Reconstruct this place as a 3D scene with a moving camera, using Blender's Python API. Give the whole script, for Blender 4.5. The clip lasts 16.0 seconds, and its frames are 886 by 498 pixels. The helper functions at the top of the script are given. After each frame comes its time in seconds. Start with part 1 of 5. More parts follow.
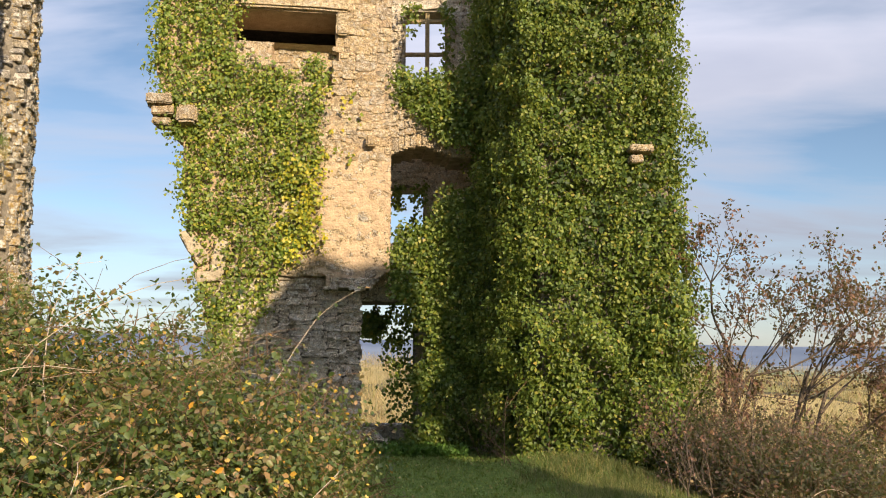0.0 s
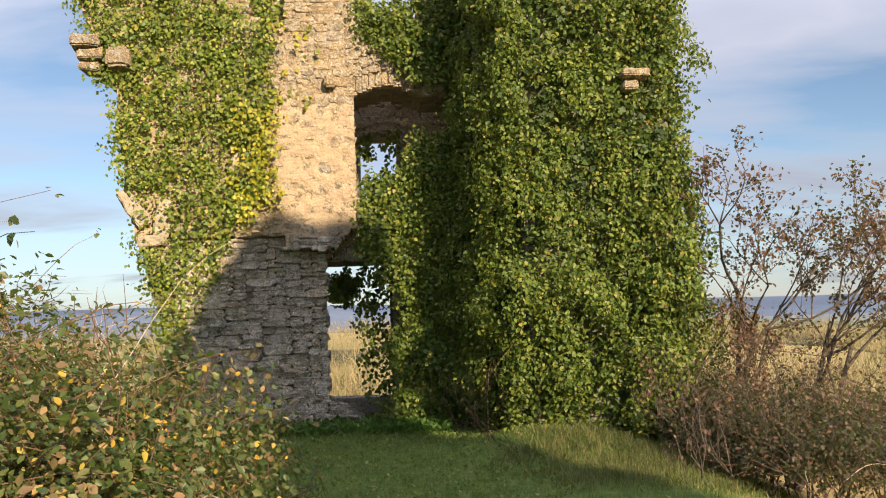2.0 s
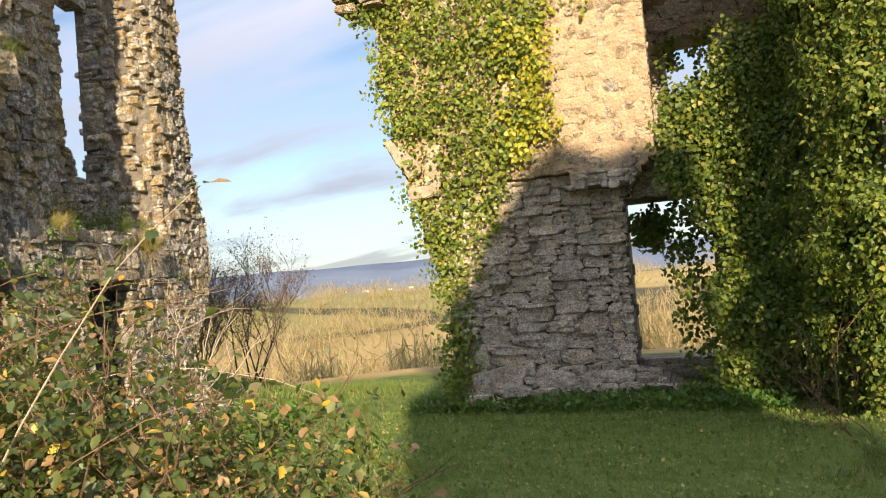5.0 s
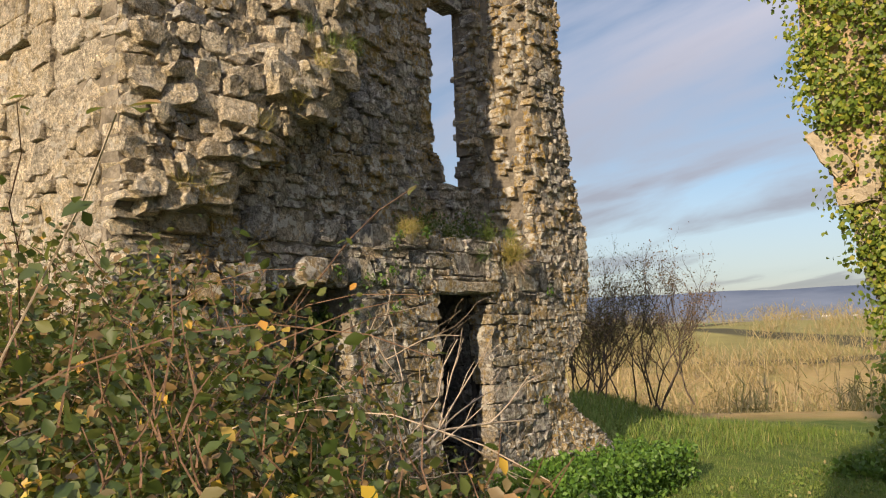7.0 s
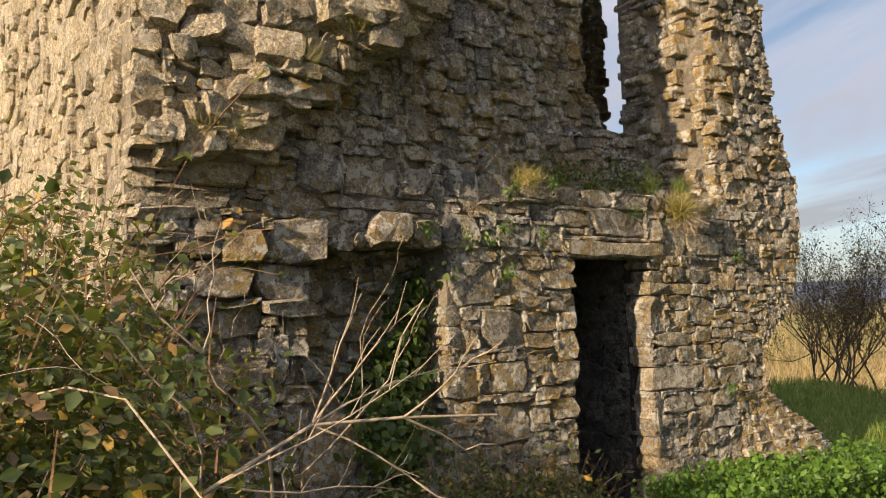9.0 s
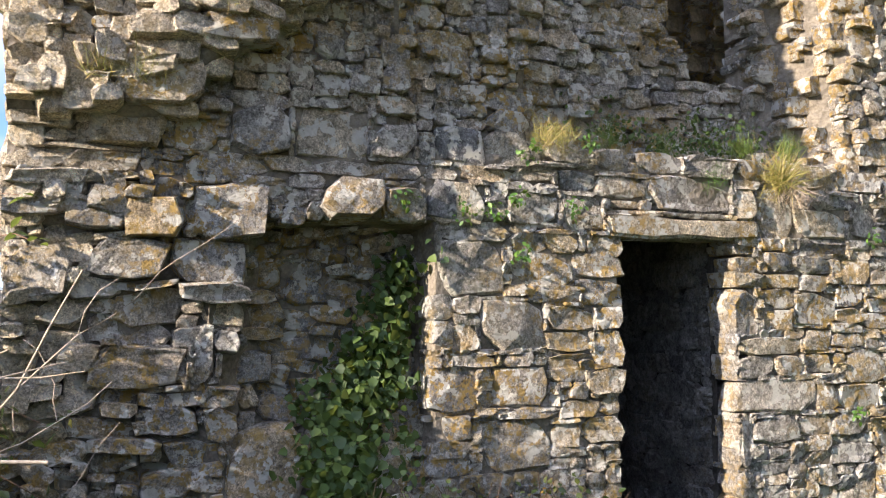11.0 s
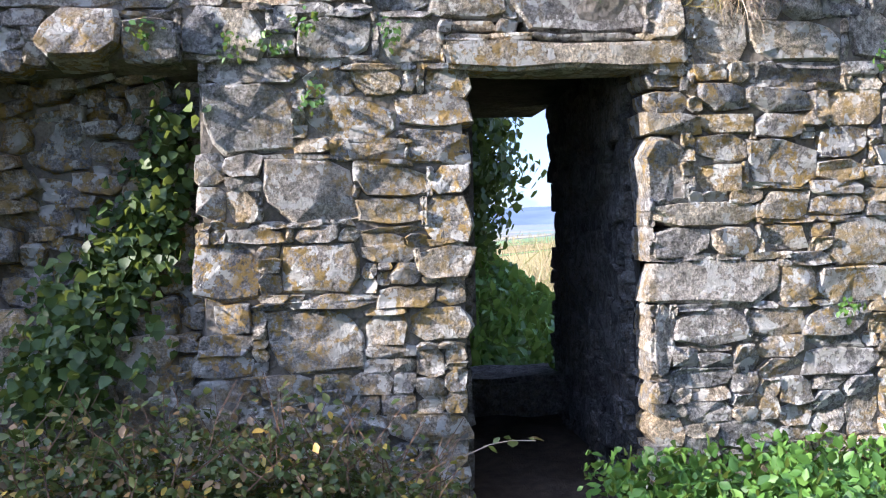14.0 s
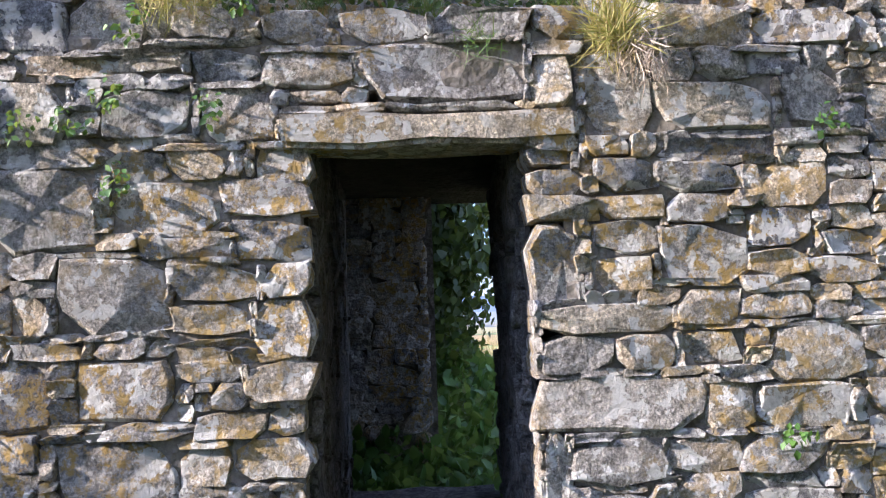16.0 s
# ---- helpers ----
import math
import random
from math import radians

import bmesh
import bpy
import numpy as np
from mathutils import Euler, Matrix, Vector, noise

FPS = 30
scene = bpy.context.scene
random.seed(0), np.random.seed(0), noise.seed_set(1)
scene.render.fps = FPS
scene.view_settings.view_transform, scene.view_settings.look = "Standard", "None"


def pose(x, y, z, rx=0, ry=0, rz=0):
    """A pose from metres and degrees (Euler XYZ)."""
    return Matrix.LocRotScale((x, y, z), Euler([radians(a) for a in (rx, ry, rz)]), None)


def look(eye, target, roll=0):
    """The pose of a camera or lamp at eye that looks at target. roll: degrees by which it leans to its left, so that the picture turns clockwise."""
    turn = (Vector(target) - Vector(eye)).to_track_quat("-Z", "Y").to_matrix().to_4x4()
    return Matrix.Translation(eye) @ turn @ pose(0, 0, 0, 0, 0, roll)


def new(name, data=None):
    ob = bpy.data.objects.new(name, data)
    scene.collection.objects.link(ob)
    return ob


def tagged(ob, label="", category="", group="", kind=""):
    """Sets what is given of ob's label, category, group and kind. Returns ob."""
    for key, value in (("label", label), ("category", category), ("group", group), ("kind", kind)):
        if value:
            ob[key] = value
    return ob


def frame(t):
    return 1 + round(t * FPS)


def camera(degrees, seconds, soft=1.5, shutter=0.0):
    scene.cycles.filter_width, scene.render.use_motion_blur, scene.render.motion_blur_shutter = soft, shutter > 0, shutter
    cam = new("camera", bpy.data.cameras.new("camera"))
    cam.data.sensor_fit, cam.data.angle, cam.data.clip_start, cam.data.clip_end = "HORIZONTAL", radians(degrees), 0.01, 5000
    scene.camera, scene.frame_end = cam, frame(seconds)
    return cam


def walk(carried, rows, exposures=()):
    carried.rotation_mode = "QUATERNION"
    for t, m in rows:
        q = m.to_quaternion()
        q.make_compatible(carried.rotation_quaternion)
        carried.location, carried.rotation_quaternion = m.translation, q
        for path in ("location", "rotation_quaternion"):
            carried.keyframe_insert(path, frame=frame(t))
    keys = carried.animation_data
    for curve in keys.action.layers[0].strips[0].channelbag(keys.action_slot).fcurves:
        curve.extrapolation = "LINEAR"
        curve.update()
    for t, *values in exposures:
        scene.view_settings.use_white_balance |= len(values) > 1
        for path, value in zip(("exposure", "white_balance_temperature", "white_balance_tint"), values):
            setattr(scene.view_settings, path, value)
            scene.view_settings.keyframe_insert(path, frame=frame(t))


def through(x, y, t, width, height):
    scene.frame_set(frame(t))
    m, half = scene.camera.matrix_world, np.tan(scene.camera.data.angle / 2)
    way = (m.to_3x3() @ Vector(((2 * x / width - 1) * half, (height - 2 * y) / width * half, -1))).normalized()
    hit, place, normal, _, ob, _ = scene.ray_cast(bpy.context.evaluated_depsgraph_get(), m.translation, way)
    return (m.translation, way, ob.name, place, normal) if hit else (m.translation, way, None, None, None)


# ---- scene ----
cam = camera(55.1, 16.0, soft=1.1)
METRES, EYE, TILT, LEAN, TURN = 12.0, 1.55, 0.0, 0.0, 0.0
ROWS = [
    (0.0, 0.0, 0.0, 0.0, -0.01, 7.49, -0.04),
    (0.5, 0.0066, 0.0287, 0.0003, 0.74, 7.45, 1.37),
    (1.0, 0.0108, 0.0632, 0.0026, 2.99, 6.84, 2.47),
    (1.5, 0.0164, 0.1005, 0.003, 2.09, 6.49, 2.85),
    (2.0, 0.0328, 0.138, 0.0011, 0.18, 5.01, 2.15),
    (2.5, 0.0407, 0.1691, 0.0045, 0.89, 3.48, 2.06),
    (3.0, 0.0549, 0.2019, 0.0092, 1.49, 3.63, 2.11),
    (3.5, 0.0655, 0.2358, 0.0102, 5.12, 1.7, 1.58),
    (4.0, 0.0707, 0.2693, 0.0095, 7.46, -0.0, 1.33),
    (4.5, 0.0827, 0.2981, 0.0107, 11.86, 0.29, 3.47),
    (5.0, 0.0755, 0.3302, 0.0147, 24.4, 2.26, 5.0),
    (7.5, 0.0488, 0.4786, 0.0131, 57.3, 5.23, 1.63),
    (8.0, 0.0402, 0.5096, 0.0116, 61.21, 5.41, 1.85),
    (8.5, 0.033, 0.5401, 0.0078, 67.17, 5.46, 2.15),
    (9.0, 0.0228, 0.5736, 0.0043, 72.33, 4.62, 1.61),
    (9.5, 0.0063, 0.6079, 0.0026, 75.28, 3.65, 1.35),
    (12.0, -0.0693, 0.7463, -0.0025, 95.13, 3.43, 0.88),
    (12.5, -0.0818, 0.7775, -0.0075, 99.27, 1.62, 1.74),
    (13.0, -0.1009, 0.8048, -0.0109, 102.3, 0.84, 0.44),
    (13.5, -0.1175, 0.8353, -0.0152, 102.4, -0.89, 1.05),
    (14.0, -0.1362, 0.8444, -0.0141, 101.29, -1.82, 1.32),
    (14.5, -0.1517, 0.8508, -0.0122, 101.65, -0.24, 2.37),
    (15.0, -0.1657, 0.8651, -0.0108, 103.53, 1.41, 2.27),
    (15.5, -0.1815, 0.8788, -0.0103, 104.65, 2.59, 1.76),
    (16.0, -0.2032, 0.894, -0.009, 104.95, 4.02, 1.89),
]
EXPOSURES = [(0.0, 0.72, 7200, 10), (3.0, 0.76, 7200, 10), (5.2, 0.95, 7300, 10), (7.3, 0.38, 7500, 12), (9.7, 0.9, 7900, 12), (11.8, 1.82, 5200, 16), (14.0, 1.78, 5250, 18), (16.0, 1.74, 5350, 20)]
walk(cam, [(t, pose(0, 0, EYE, TILT, LEAN, TURN) @ pose(METRES * x, METRES * y, METRES * z, 90 + pitch, roll, yaw)) for t, x, y, z, yaw, pitch, roll in ROWS], EXPOSURES)

# ---- world, sun ----
SUN_X, SUN_Y, SUN_ELEV = 0.52, -1.0, radians(20)
sun_az = math.atan2(SUN_X, SUN_Y)
world = bpy.data.worlds.new("sky")
scene.world = world
world.use_nodes = True
wn, wl = world.node_tree.nodes, world.node_tree.links
wn.clear()
w_out = wn.new("ShaderNodeOutputWorld")
w_bg = wn.new("ShaderNodeBackground")
w_sky = wn.new("ShaderNodeTexSky")
w_sky.sky_type = "NISHITA"
w_sky.sun_disc = False
w_sky.sun_elevation = SUN_ELEV
w_sky.sun_rotation = sun_az
w_sky.air_density, w_sky.dust_density, w_sky.ozone_density = 0.8, 0.1, 2.2
w_bg.inputs["Strength"].default_value = 0.093
w_co = wn.new("ShaderNodeTexCoord")
w_sep = wn.new("ShaderNodeSeparateXYZ")
wl.new(w_co.outputs["Generated"], w_sep.inputs[0])
# clouds lie on a flat layer: divide the way by its height
w_add = wn.new("ShaderNodeMath"); w_add.operation = "ADD"; w_add.inputs[1].default_value = 0.16
wl.new(w_sep.outputs["Z"], w_add.inputs[0])
w_max = wn.new("ShaderNodeMath"); w_max.operation = "MAXIMUM"; w_max.inputs[1].default_value = 0.05
wl.new(w_add.outputs[0], w_max.inputs[0])
w_com = wn.new("ShaderNodeCombineXYZ")
for axis in ("X", "Y"):
    dv = wn.new("ShaderNodeMath"); dv.operation = "DIVIDE"
    wl.new(w_sep.outputs[axis], dv.inputs[0])
    wl.new(w_max.outputs[0], dv.inputs[1])
    wl.new(dv.outputs[0], w_com.inputs[axis])
w_map = wn.new("ShaderNodeMapping")
w_map.inputs["Scale"].default_value = (0.7, 1.5, 1.0)
w_map.inputs["Location"].default_value = (1.3, 0.4, 0.0)
wl.new(w_com.outputs[0], w_map.inputs[0])
w_noise = wn.new("ShaderNodeTexNoise")
w_noise.inputs["Scale"].default_value = 0.95
w_noise.inputs["Detail"].default_value = 7.0
w_noise.inputs["Roughness"].default_value = 0.52
w_noise.inputs["Distortion"].default_value = 0.35
wl.new(w_map.outputs[0], w_noise.inputs["Vector"])
w_ramp = wn.new("ShaderNodeValToRGB")
w_ramp.color_ramp.elements[0].position = 0.40
w_ramp.color_ramp.elements[0].color = (0, 0, 0, 1)
w_ramp.color_ramp.elements[1].position = 0.60
w_ramp.color_ramp.elements[1].color = (1, 1, 1, 1)
wl.new(w_noise.outputs[0], w_ramp.inputs[0])
w_cut = wn.new("ShaderNodeMath"); w_cut.operation = "MULTIPLY"; w_cut.inputs[1].default_value = 0.8
wl.new(w_ramp.outputs[0], w_cut.inputs[0])
w_hue = wn.new("ShaderNodeValToRGB")
w_hue.color_ramp.elements[0].position = 0.45
w_hue.color_ramp.elements[0].color = (2.75, 2.85, 3.5, 1)
w_hue.color_ramp.elements[1].position = 0.75
w_hue.color_ramp.elements[1].color = (1.75, 1.9, 2.55, 1)
wl.new(w_noise.outputs[0], w_hue.inputs[0])
w_mix = wn.new("ShaderNodeMix"); w_mix.data_type = "RGBA"
wl.new(w_sky.outputs[0], w_mix.inputs["A"])
# a thin cloud layer is several times brighter overhead than at the horizon
w_up = wn.new("ShaderNodeMath"); w_up.operation = "MULTIPLY_ADD"; w_up.use_clamp = False
w_up.inputs[1].default_value, w_up.inputs[2].default_value = 7.5, 1.0
w_pow = wn.new("ShaderNodeMath"); w_pow.operation = "POWER"; w_pow.inputs[1].default_value = 1.6
w_pos = wn.new("ShaderNodeMath"); w_pos.operation = "MAXIMUM"; w_pos.inputs[1].default_value = 0.0
wl.new(w_sep.outputs["Z"], w_pos.inputs[0])
wl.new(w_pos.outputs[0], w_pow.inputs[0])
wl.new(w_pow.outputs[0], w_up.inputs[0])
w_tint = wn.new("ShaderNodeVectorMath"); w_tint.operation = "SCALE"
wl.new(w_hue.outputs[0], w_tint.inputs[0])
wl.new(w_up.outputs[0], w_tint.inputs["Scale"])
wl.new(w_tint.outputs[0], w_mix.inputs["B"])
# haze thickens towards the horizon
w_haze = wn.new("ShaderNodeMapRange")
for key, v in (("From Min", 0.0), ("From Max", 0.16), ("To Min", 0.75), ("To Max", 0.0)):
    w_haze.inputs[key].default_value = v
wl.new(w_sep.outputs["Z"], w_haze.inputs["Value"])
w_most = wn.new("ShaderNodeMath"); w_most.operation = "MAXIMUM"
wl.new(w_haze.outputs[0], w_most.inputs[0])
wl.new(w_cut.outputs[0], w_most.inputs[1])
wl.new(w_most.outputs[0], w_mix.inputs["Factor"])
wl.new(w_mix.outputs["Result"], w_bg.inputs["Color"])
wl.new(w_bg.outputs[0], w_out.inputs["Surface"])

sun_data = bpy.data.lights.new("sun", "SUN")
sun_data.energy, sun_data.angle, sun_data.color = 5.0, radians(0.6), (1.0, 0.83, 0.62)
sun = new("sun", sun_data)
sh = 1 / math.hypot(SUN_X, SUN_Y)
sun.matrix_world = look((SUN_X * sh * 40, SUN_Y * sh * 40, 40 * math.tan(SUN_ELEV)), (0, 0, 0))


# ---- materials ----
class Nodes:
    """A short way to write a node material."""

    def __init__(self, name):
        self.mat = bpy.data.materials.new(name)
        self.mat.use_nodes = True
        self.t = self.mat.node_tree
        self.t.nodes.clear()
        self.out = self.t.nodes.new("ShaderNodeOutputMaterial")
        self.bsdf = self.t.nodes.new("ShaderNodeBsdfPrincipled")
        self.t.links.new(self.bsdf.outputs[0], self.out.inputs["Surface"])

    def put(self, socket, value):
        if isinstance(value, bpy.types.NodeSocket):
            self.t.links.new(value, socket)
        elif value is not None:
            socket.default_value = (*value, 1) if isinstance(value, tuple) and len(value) == 3 and socket.type == "RGBA" else value

    def coords(self, scale=(1, 1, 1), kind="Object"):
        c = self.t.nodes.new("ShaderNodeTexCoord")
        m = self.t.nodes.new("ShaderNodeMapping")
        m.inputs["Scale"].default_value = scale
        self.t.links.new(c.outputs[kind], m.inputs[0])
        return m.outputs[0]

    def place(self):
        return self.t.nodes.new("ShaderNodeNewGeometry").outputs["Position"]

    def noise(self, vec, scale, detail=4, rough=0.55, dist=0.0):
        n = self.t.nodes.new("ShaderNodeTexNoise")
        self.put(n.inputs["Vector"], vec)
        for key, v in (("Scale", scale), ("Detail", detail), ("Roughness", rough), ("Distortion", dist)):
            n.inputs[key].default_value = v
        return n.outputs[0]

    def cells(self, vec, scale, out="Distance", feature="F1"):
        n = self.t.nodes.new("ShaderNodeTexVoronoi")
        n.feature = feature
        self.put(n.inputs["Vector"], vec)
        n.inputs["Scale"].default_value = scale
        return n.outputs[out]

    def ramp(self, fac, stops):
        n = self.t.nodes.new("ShaderNodeValToRGB")
        e = n.color_ramp.elements
        while len(e) < len(stops):
            e.new(0.5)
        for el, (p, c) in zip(e, stops):
            el.position = p
            el.color = (*c, 1) if isinstance(c, tuple) else (c, c, c, 1)
        self.put(n.inputs[0], fac)
        return n.outputs[0]

    def mix(self, fac, a, b, mode="MIX"):
        n = self.t.nodes.new("ShaderNodeMix")
        n.data_type, n.blend_type = "RGBA", mode
        self.put(n.inputs["Factor"], fac)
        self.put(n.inputs["A"], a)
        self.put(n.inputs["B"], b)
        return n.outputs["Result"]

    def math(self, op, a, b=None):
        n = self.t.nodes.new("ShaderNodeMath")
        n.operation = op
        self.put(n.inputs[0], a)
        self.put(n.inputs[1], b)
        return n.outputs[0]

    def chance(self):
        o = self.t.nodes.new("ShaderNodeObjectInfo").outputs["Random"]
        g = self.t.nodes.new("ShaderNodeNewGeometry").outputs["Random Per Island"]
        return self.math("FRACT", self.math("ADD", o, g))

    def finish(self, colour, rough=0.85, bump=None, strength=0.5, distance=0.02, spec=0.3):
        self.put(self.bsdf.inputs["Base Color"], colour)
        self.put(self.bsdf.inputs["Roughness"], rough)
        self.bsdf.inputs["Specular IOR Level"].default_value = spec
        if bump is not None:
            b = self.t.nodes.new("ShaderNodeBump")
            b.inputs["Strength"].default_value = strength
            b.inputs["Distance"].default_value = distance
            self.put(b.inputs["Height"], bump)
            self.t.links.new(b.outputs[0], self.bsdf.inputs["Normal"])
        return self.mat


def stone_material(name, tones, lichen=0.5, white=0.5, moss=0.15):
    n = Nodes(name)
    p = n.place()
    col = n.ramp(n.chance(), [(i / (len(tones) - 1), c) for i, c in enumerate(tones)])
    mottled = n.noise(p, 11, 7, 0.72)
    col = n.mix(0.85, col, n.ramp(mottled, [(0.3, 0.4), (0.5, 1.05), (0.7, 1.65)]), "MULTIPLY")
    fine = n.noise(p, 46, 6, 0.72, 0.5)
    col = n.mix(0.6, col, n.ramp(fine, [(0.36, 0.18), (0.5, 1.08), (0.62, 1.8)]), "MULTIPLY")
    speckle = n.noise(p, 120, 3, 0.7)
    col = n.mix(0.42, col, n.ramp(speckle, [(0.38, 0.3), (0.5, 1.06), (0.62, 1.8)]), "MULTIPLY")
    ochre = n.math("MULTIPLY", n.ramp(n.noise(p, 1.6, 2), [(0.4, 0.0), (0.56, 1.0)]), n.ramp(n.noise(p, 19, 6, 0.72), [(0.47, 0.0), (0.57, 1.0)]))
    col = n.mix(n.math("MULTIPLY", ochre, lichen), col, (0.48, 0.33, 0.11))
    spots = n.math("MULTIPLY", n.ramp(n.noise(p, 2.7, 2), [(0.4, 0.0), (0.5, 1.0)]), n.ramp(n.noise(p, 14, 5, 0.6), [(0.53, 0.0), (0.56, 1.0)]))
    col = n.mix(n.math("MULTIPLY", spots, white), col, (0.72, 0.7, 0.64))
    green = n.math("MULTIPLY", n.ramp(n.noise(p, 1.1, 3), [(0.5, 0.0), (0.7, 1.0)]), n.ramp(n.noise(p, 30, 4, 0.7), [(0.45, 0.0), (0.6, 1.0)]))
    col = n.mix(n.math("MULTIPLY", green, moss), col, (0.07, 0.09, 0.03))
    h = n.math("ADD", n.math("MULTIPLY", n.noise(p, 12, 9, 0.72, 0.4), 1.0), n.math("MULTIPLY", n.noise(p, 32, 6, 0.66, 0.3), 0.6))
    return n.finish(col, 0.92, h, 1.0, 0.09, 0.15)


def mortar_material(name, a, b):
    n = Nodes(name)
    p = n.place()
    col = n.ramp(n.noise(p, 6, 6, 0.7), [(0.3, a), (0.7, b)])
    col = n.mix(0.6, col, n.ramp(n.noise(p, 60, 4, 0.7), [(0.3, 0.45), (0.7, 1.4)]), "MULTIPLY")
    h = n.math("ADD", n.noise(p, 18, 6, 0.7), n.math("MULTIPLY", n.cells(p, 24), 0.7))
    return n.finish(col, 0.95, h, 0.6, 0.04, 0.1)


def leaf_material(name, stops, shine=0.45, through=0.25):
    """Leaves: each island takes its own tone, and some light passes through."""
    n = Nodes(name)
    col = n.ramp(n.chance(), stops)
    col = n.mix(0.35, col, n.ramp(n.noise(n.place(), 1.3, 3), [(0.3, 0.55), (0.7, 1.4)]), "MULTIPLY")
    mat = n.finish(col, shine, None, spec=0.4)
    tl = n.t.nodes.new("ShaderNodeBsdfTranslucent")
    n.put(tl.inputs[0], n.mix(0.5, col, (0.5, 0.6, 0.1), "MIX"))
    mx = n.t.nodes.new("ShaderNodeMixShader")
    mx.inputs[0].default_value = through
    n.t.links.new(n.bsdf.outputs[0], mx.inputs[1])
    n.t.links.new(tl.outputs[0], mx.inputs[2])
    n.t.links.new(mx.outputs[0], n.out.inputs["Surface"])
    return mat


def plain_material(name, a, b, scale=12, rough=0.85, strength=0.5):
    n = Nodes(name)
    p = n.place()
    col = n.ramp(n.noise(p, scale, 5, 0.65), [(0.3, a), (0.7, b)])
    return n.finish(col, rough, n.noise(p, scale * 4, 5, 0.7), strength, 0.02, 0.2)


STONE_GREY = stone_material("grey_limestone", [(0.2, 0.2, 0.205), (0.41, 0.37, 0.31), (0.27, 0.268, 0.265), (0.5, 0.43, 0.32), (0.32, 0.31, 0.3), (0.46, 0.37, 0.25)], 0.95, 0.95, 0.35)
STONE_PALE = stone_material("pale_limestone", [(0.52, 0.45, 0.34), (0.62, 0.54, 0.42), (0.45, 0.39, 0.3), (0.57, 0.51, 0.41)], 0.35, 0.5, 0.1)
STONE_TOWER = stone_material("buff_rubble", [(0.4, 0.3, 0.2), (0.5, 0.4, 0.27), (0.34, 0.28, 0.21), (0.46, 0.36, 0.25)], 0.4, 0.4, 0.15)
STONE_DARK = stone_material("grey_brown_rubble", [(0.5, 0.44, 0.36), (0.66, 0.57, 0.46), (0.42, 0.37, 0.3), (0.62, 0.51, 0.39)], 0.25, 0.5, 0.2)
MORTAR_GREY = mortar_material("old_lime_mortar", (0.15, 0.135, 0.11), (0.38, 0.335, 0.27))
MORTAR_DARK = mortar_material("washed_out_mortar", (0.09, 0.08, 0.065), (0.3, 0.265, 0.215))
# Passage and chamber shade is put into these darker stone and mortar colours.
MORTAR_SHADED = mortar_material("shaded_mortar", (0.03, 0.028, 0.025), (0.1, 0.09, 0.08))
STONE_SHADED = stone_material("shaded_limestone", [(0.1, 0.1, 0.1), (0.16, 0.155, 0.15), (0.13, 0.12, 0.11)], 0.1, 0.15, 0.4)
PLASTER = plain_material("old_pale_plaster", (0.3, 0.25, 0.18), (0.5, 0.43, 0.33), 9, 0.9, 0.9)
EARTH = plain_material("dark_trodden_earth", (0.035, 0.028, 0.02), (0.09, 0.07, 0.05), 14, 0.95, 0.8)
MORTAR_BUFF = mortar_material("buff_plaster", (0.34, 0.25, 0.17), (0.52, 0.4, 0.27))
WOOD_GREY = plain_material("weathered_oak", (0.2, 0.15, 0.09), (0.38, 0.3, 0.17), 20)
BARK = plain_material("bark", (0.06, 0.045, 0.035), (0.16, 0.13, 0.1), 25)
TWIG = plain_material("twig_brown", (0.1, 0.06, 0.04), (0.26, 0.16, 0.1), 25)
STRAW = plain_material("dead_cane", (0.38, 0.3, 0.22), (0.58, 0.48, 0.38), 25)
IVY = leaf_material("ivy_leaf", [(0.0, (0.045, 0.085, 0.015)), (0.45, (0.1, 0.15, 0.025)), (0.85, (0.17, 0.21, 0.035)), (0.97, (0.24, 0.24, 0.045)), (1.0, (0.3, 0.22, 0.05))], 0.5)
# Brighter, yellower tones than ivy_leaf.
IVY_LIGHT = leaf_material("bright_ivy_leaf", [(0.0, (0.06, 0.11, 0.018)), (0.4, (0.13, 0.19, 0.03)), (0.8, (0.21, 0.25, 0.04)), (0.95, (0.32, 0.31, 0.05)), (1.0, (0.4, 0.32, 0.06))], 0.5)
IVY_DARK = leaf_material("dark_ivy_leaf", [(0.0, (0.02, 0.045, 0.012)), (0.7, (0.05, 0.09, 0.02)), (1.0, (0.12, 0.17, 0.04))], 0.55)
IVY_YELLOW = leaf_material("yellowing_ivy_leaf", [(0.0, (0.14, 0.2, 0.03)), (0.5, (0.3, 0.3, 0.03)), (1.0, (0.5, 0.4, 0.04))], 0.45)
BRAMBLE = leaf_material("bramble_leaf", [(0.0, (0.03, 0.058, 0.015)), (0.45, (0.07, 0.1, 0.026)), (0.7, (0.14, 0.155, 0.045)), (0.82, (0.15, 0.1, 0.05)), (0.94, (0.3, 0.18, 0.08)), (0.975, (0.48, 0.37, 0.06)), (1.0, (0.5, 0.24, 0.04))], 0.45)
THICKET = leaf_material("dark_thicket_leaf", [(0.0, (0.025, 0.035, 0.014)), (0.6, (0.055, 0.055, 0.025)), (1.0, (0.11, 0.075, 0.04))], 0.6)
RUSSET = leaf_material("russet_leaf", [(0.0, (0.06, 0.03, 0.027)), (0.6, (0.125, 0.058, 0.047)), (1.0, (0.2, 0.1, 0.06))], 0.5)
NETTLE = leaf_material("nettle_leaf", [(0.0, (0.035, 0.09, 0.016)), (0.6, (0.075, 0.17, 0.028)), (1.0, (0.13, 0.24, 0.045))], 0.5)
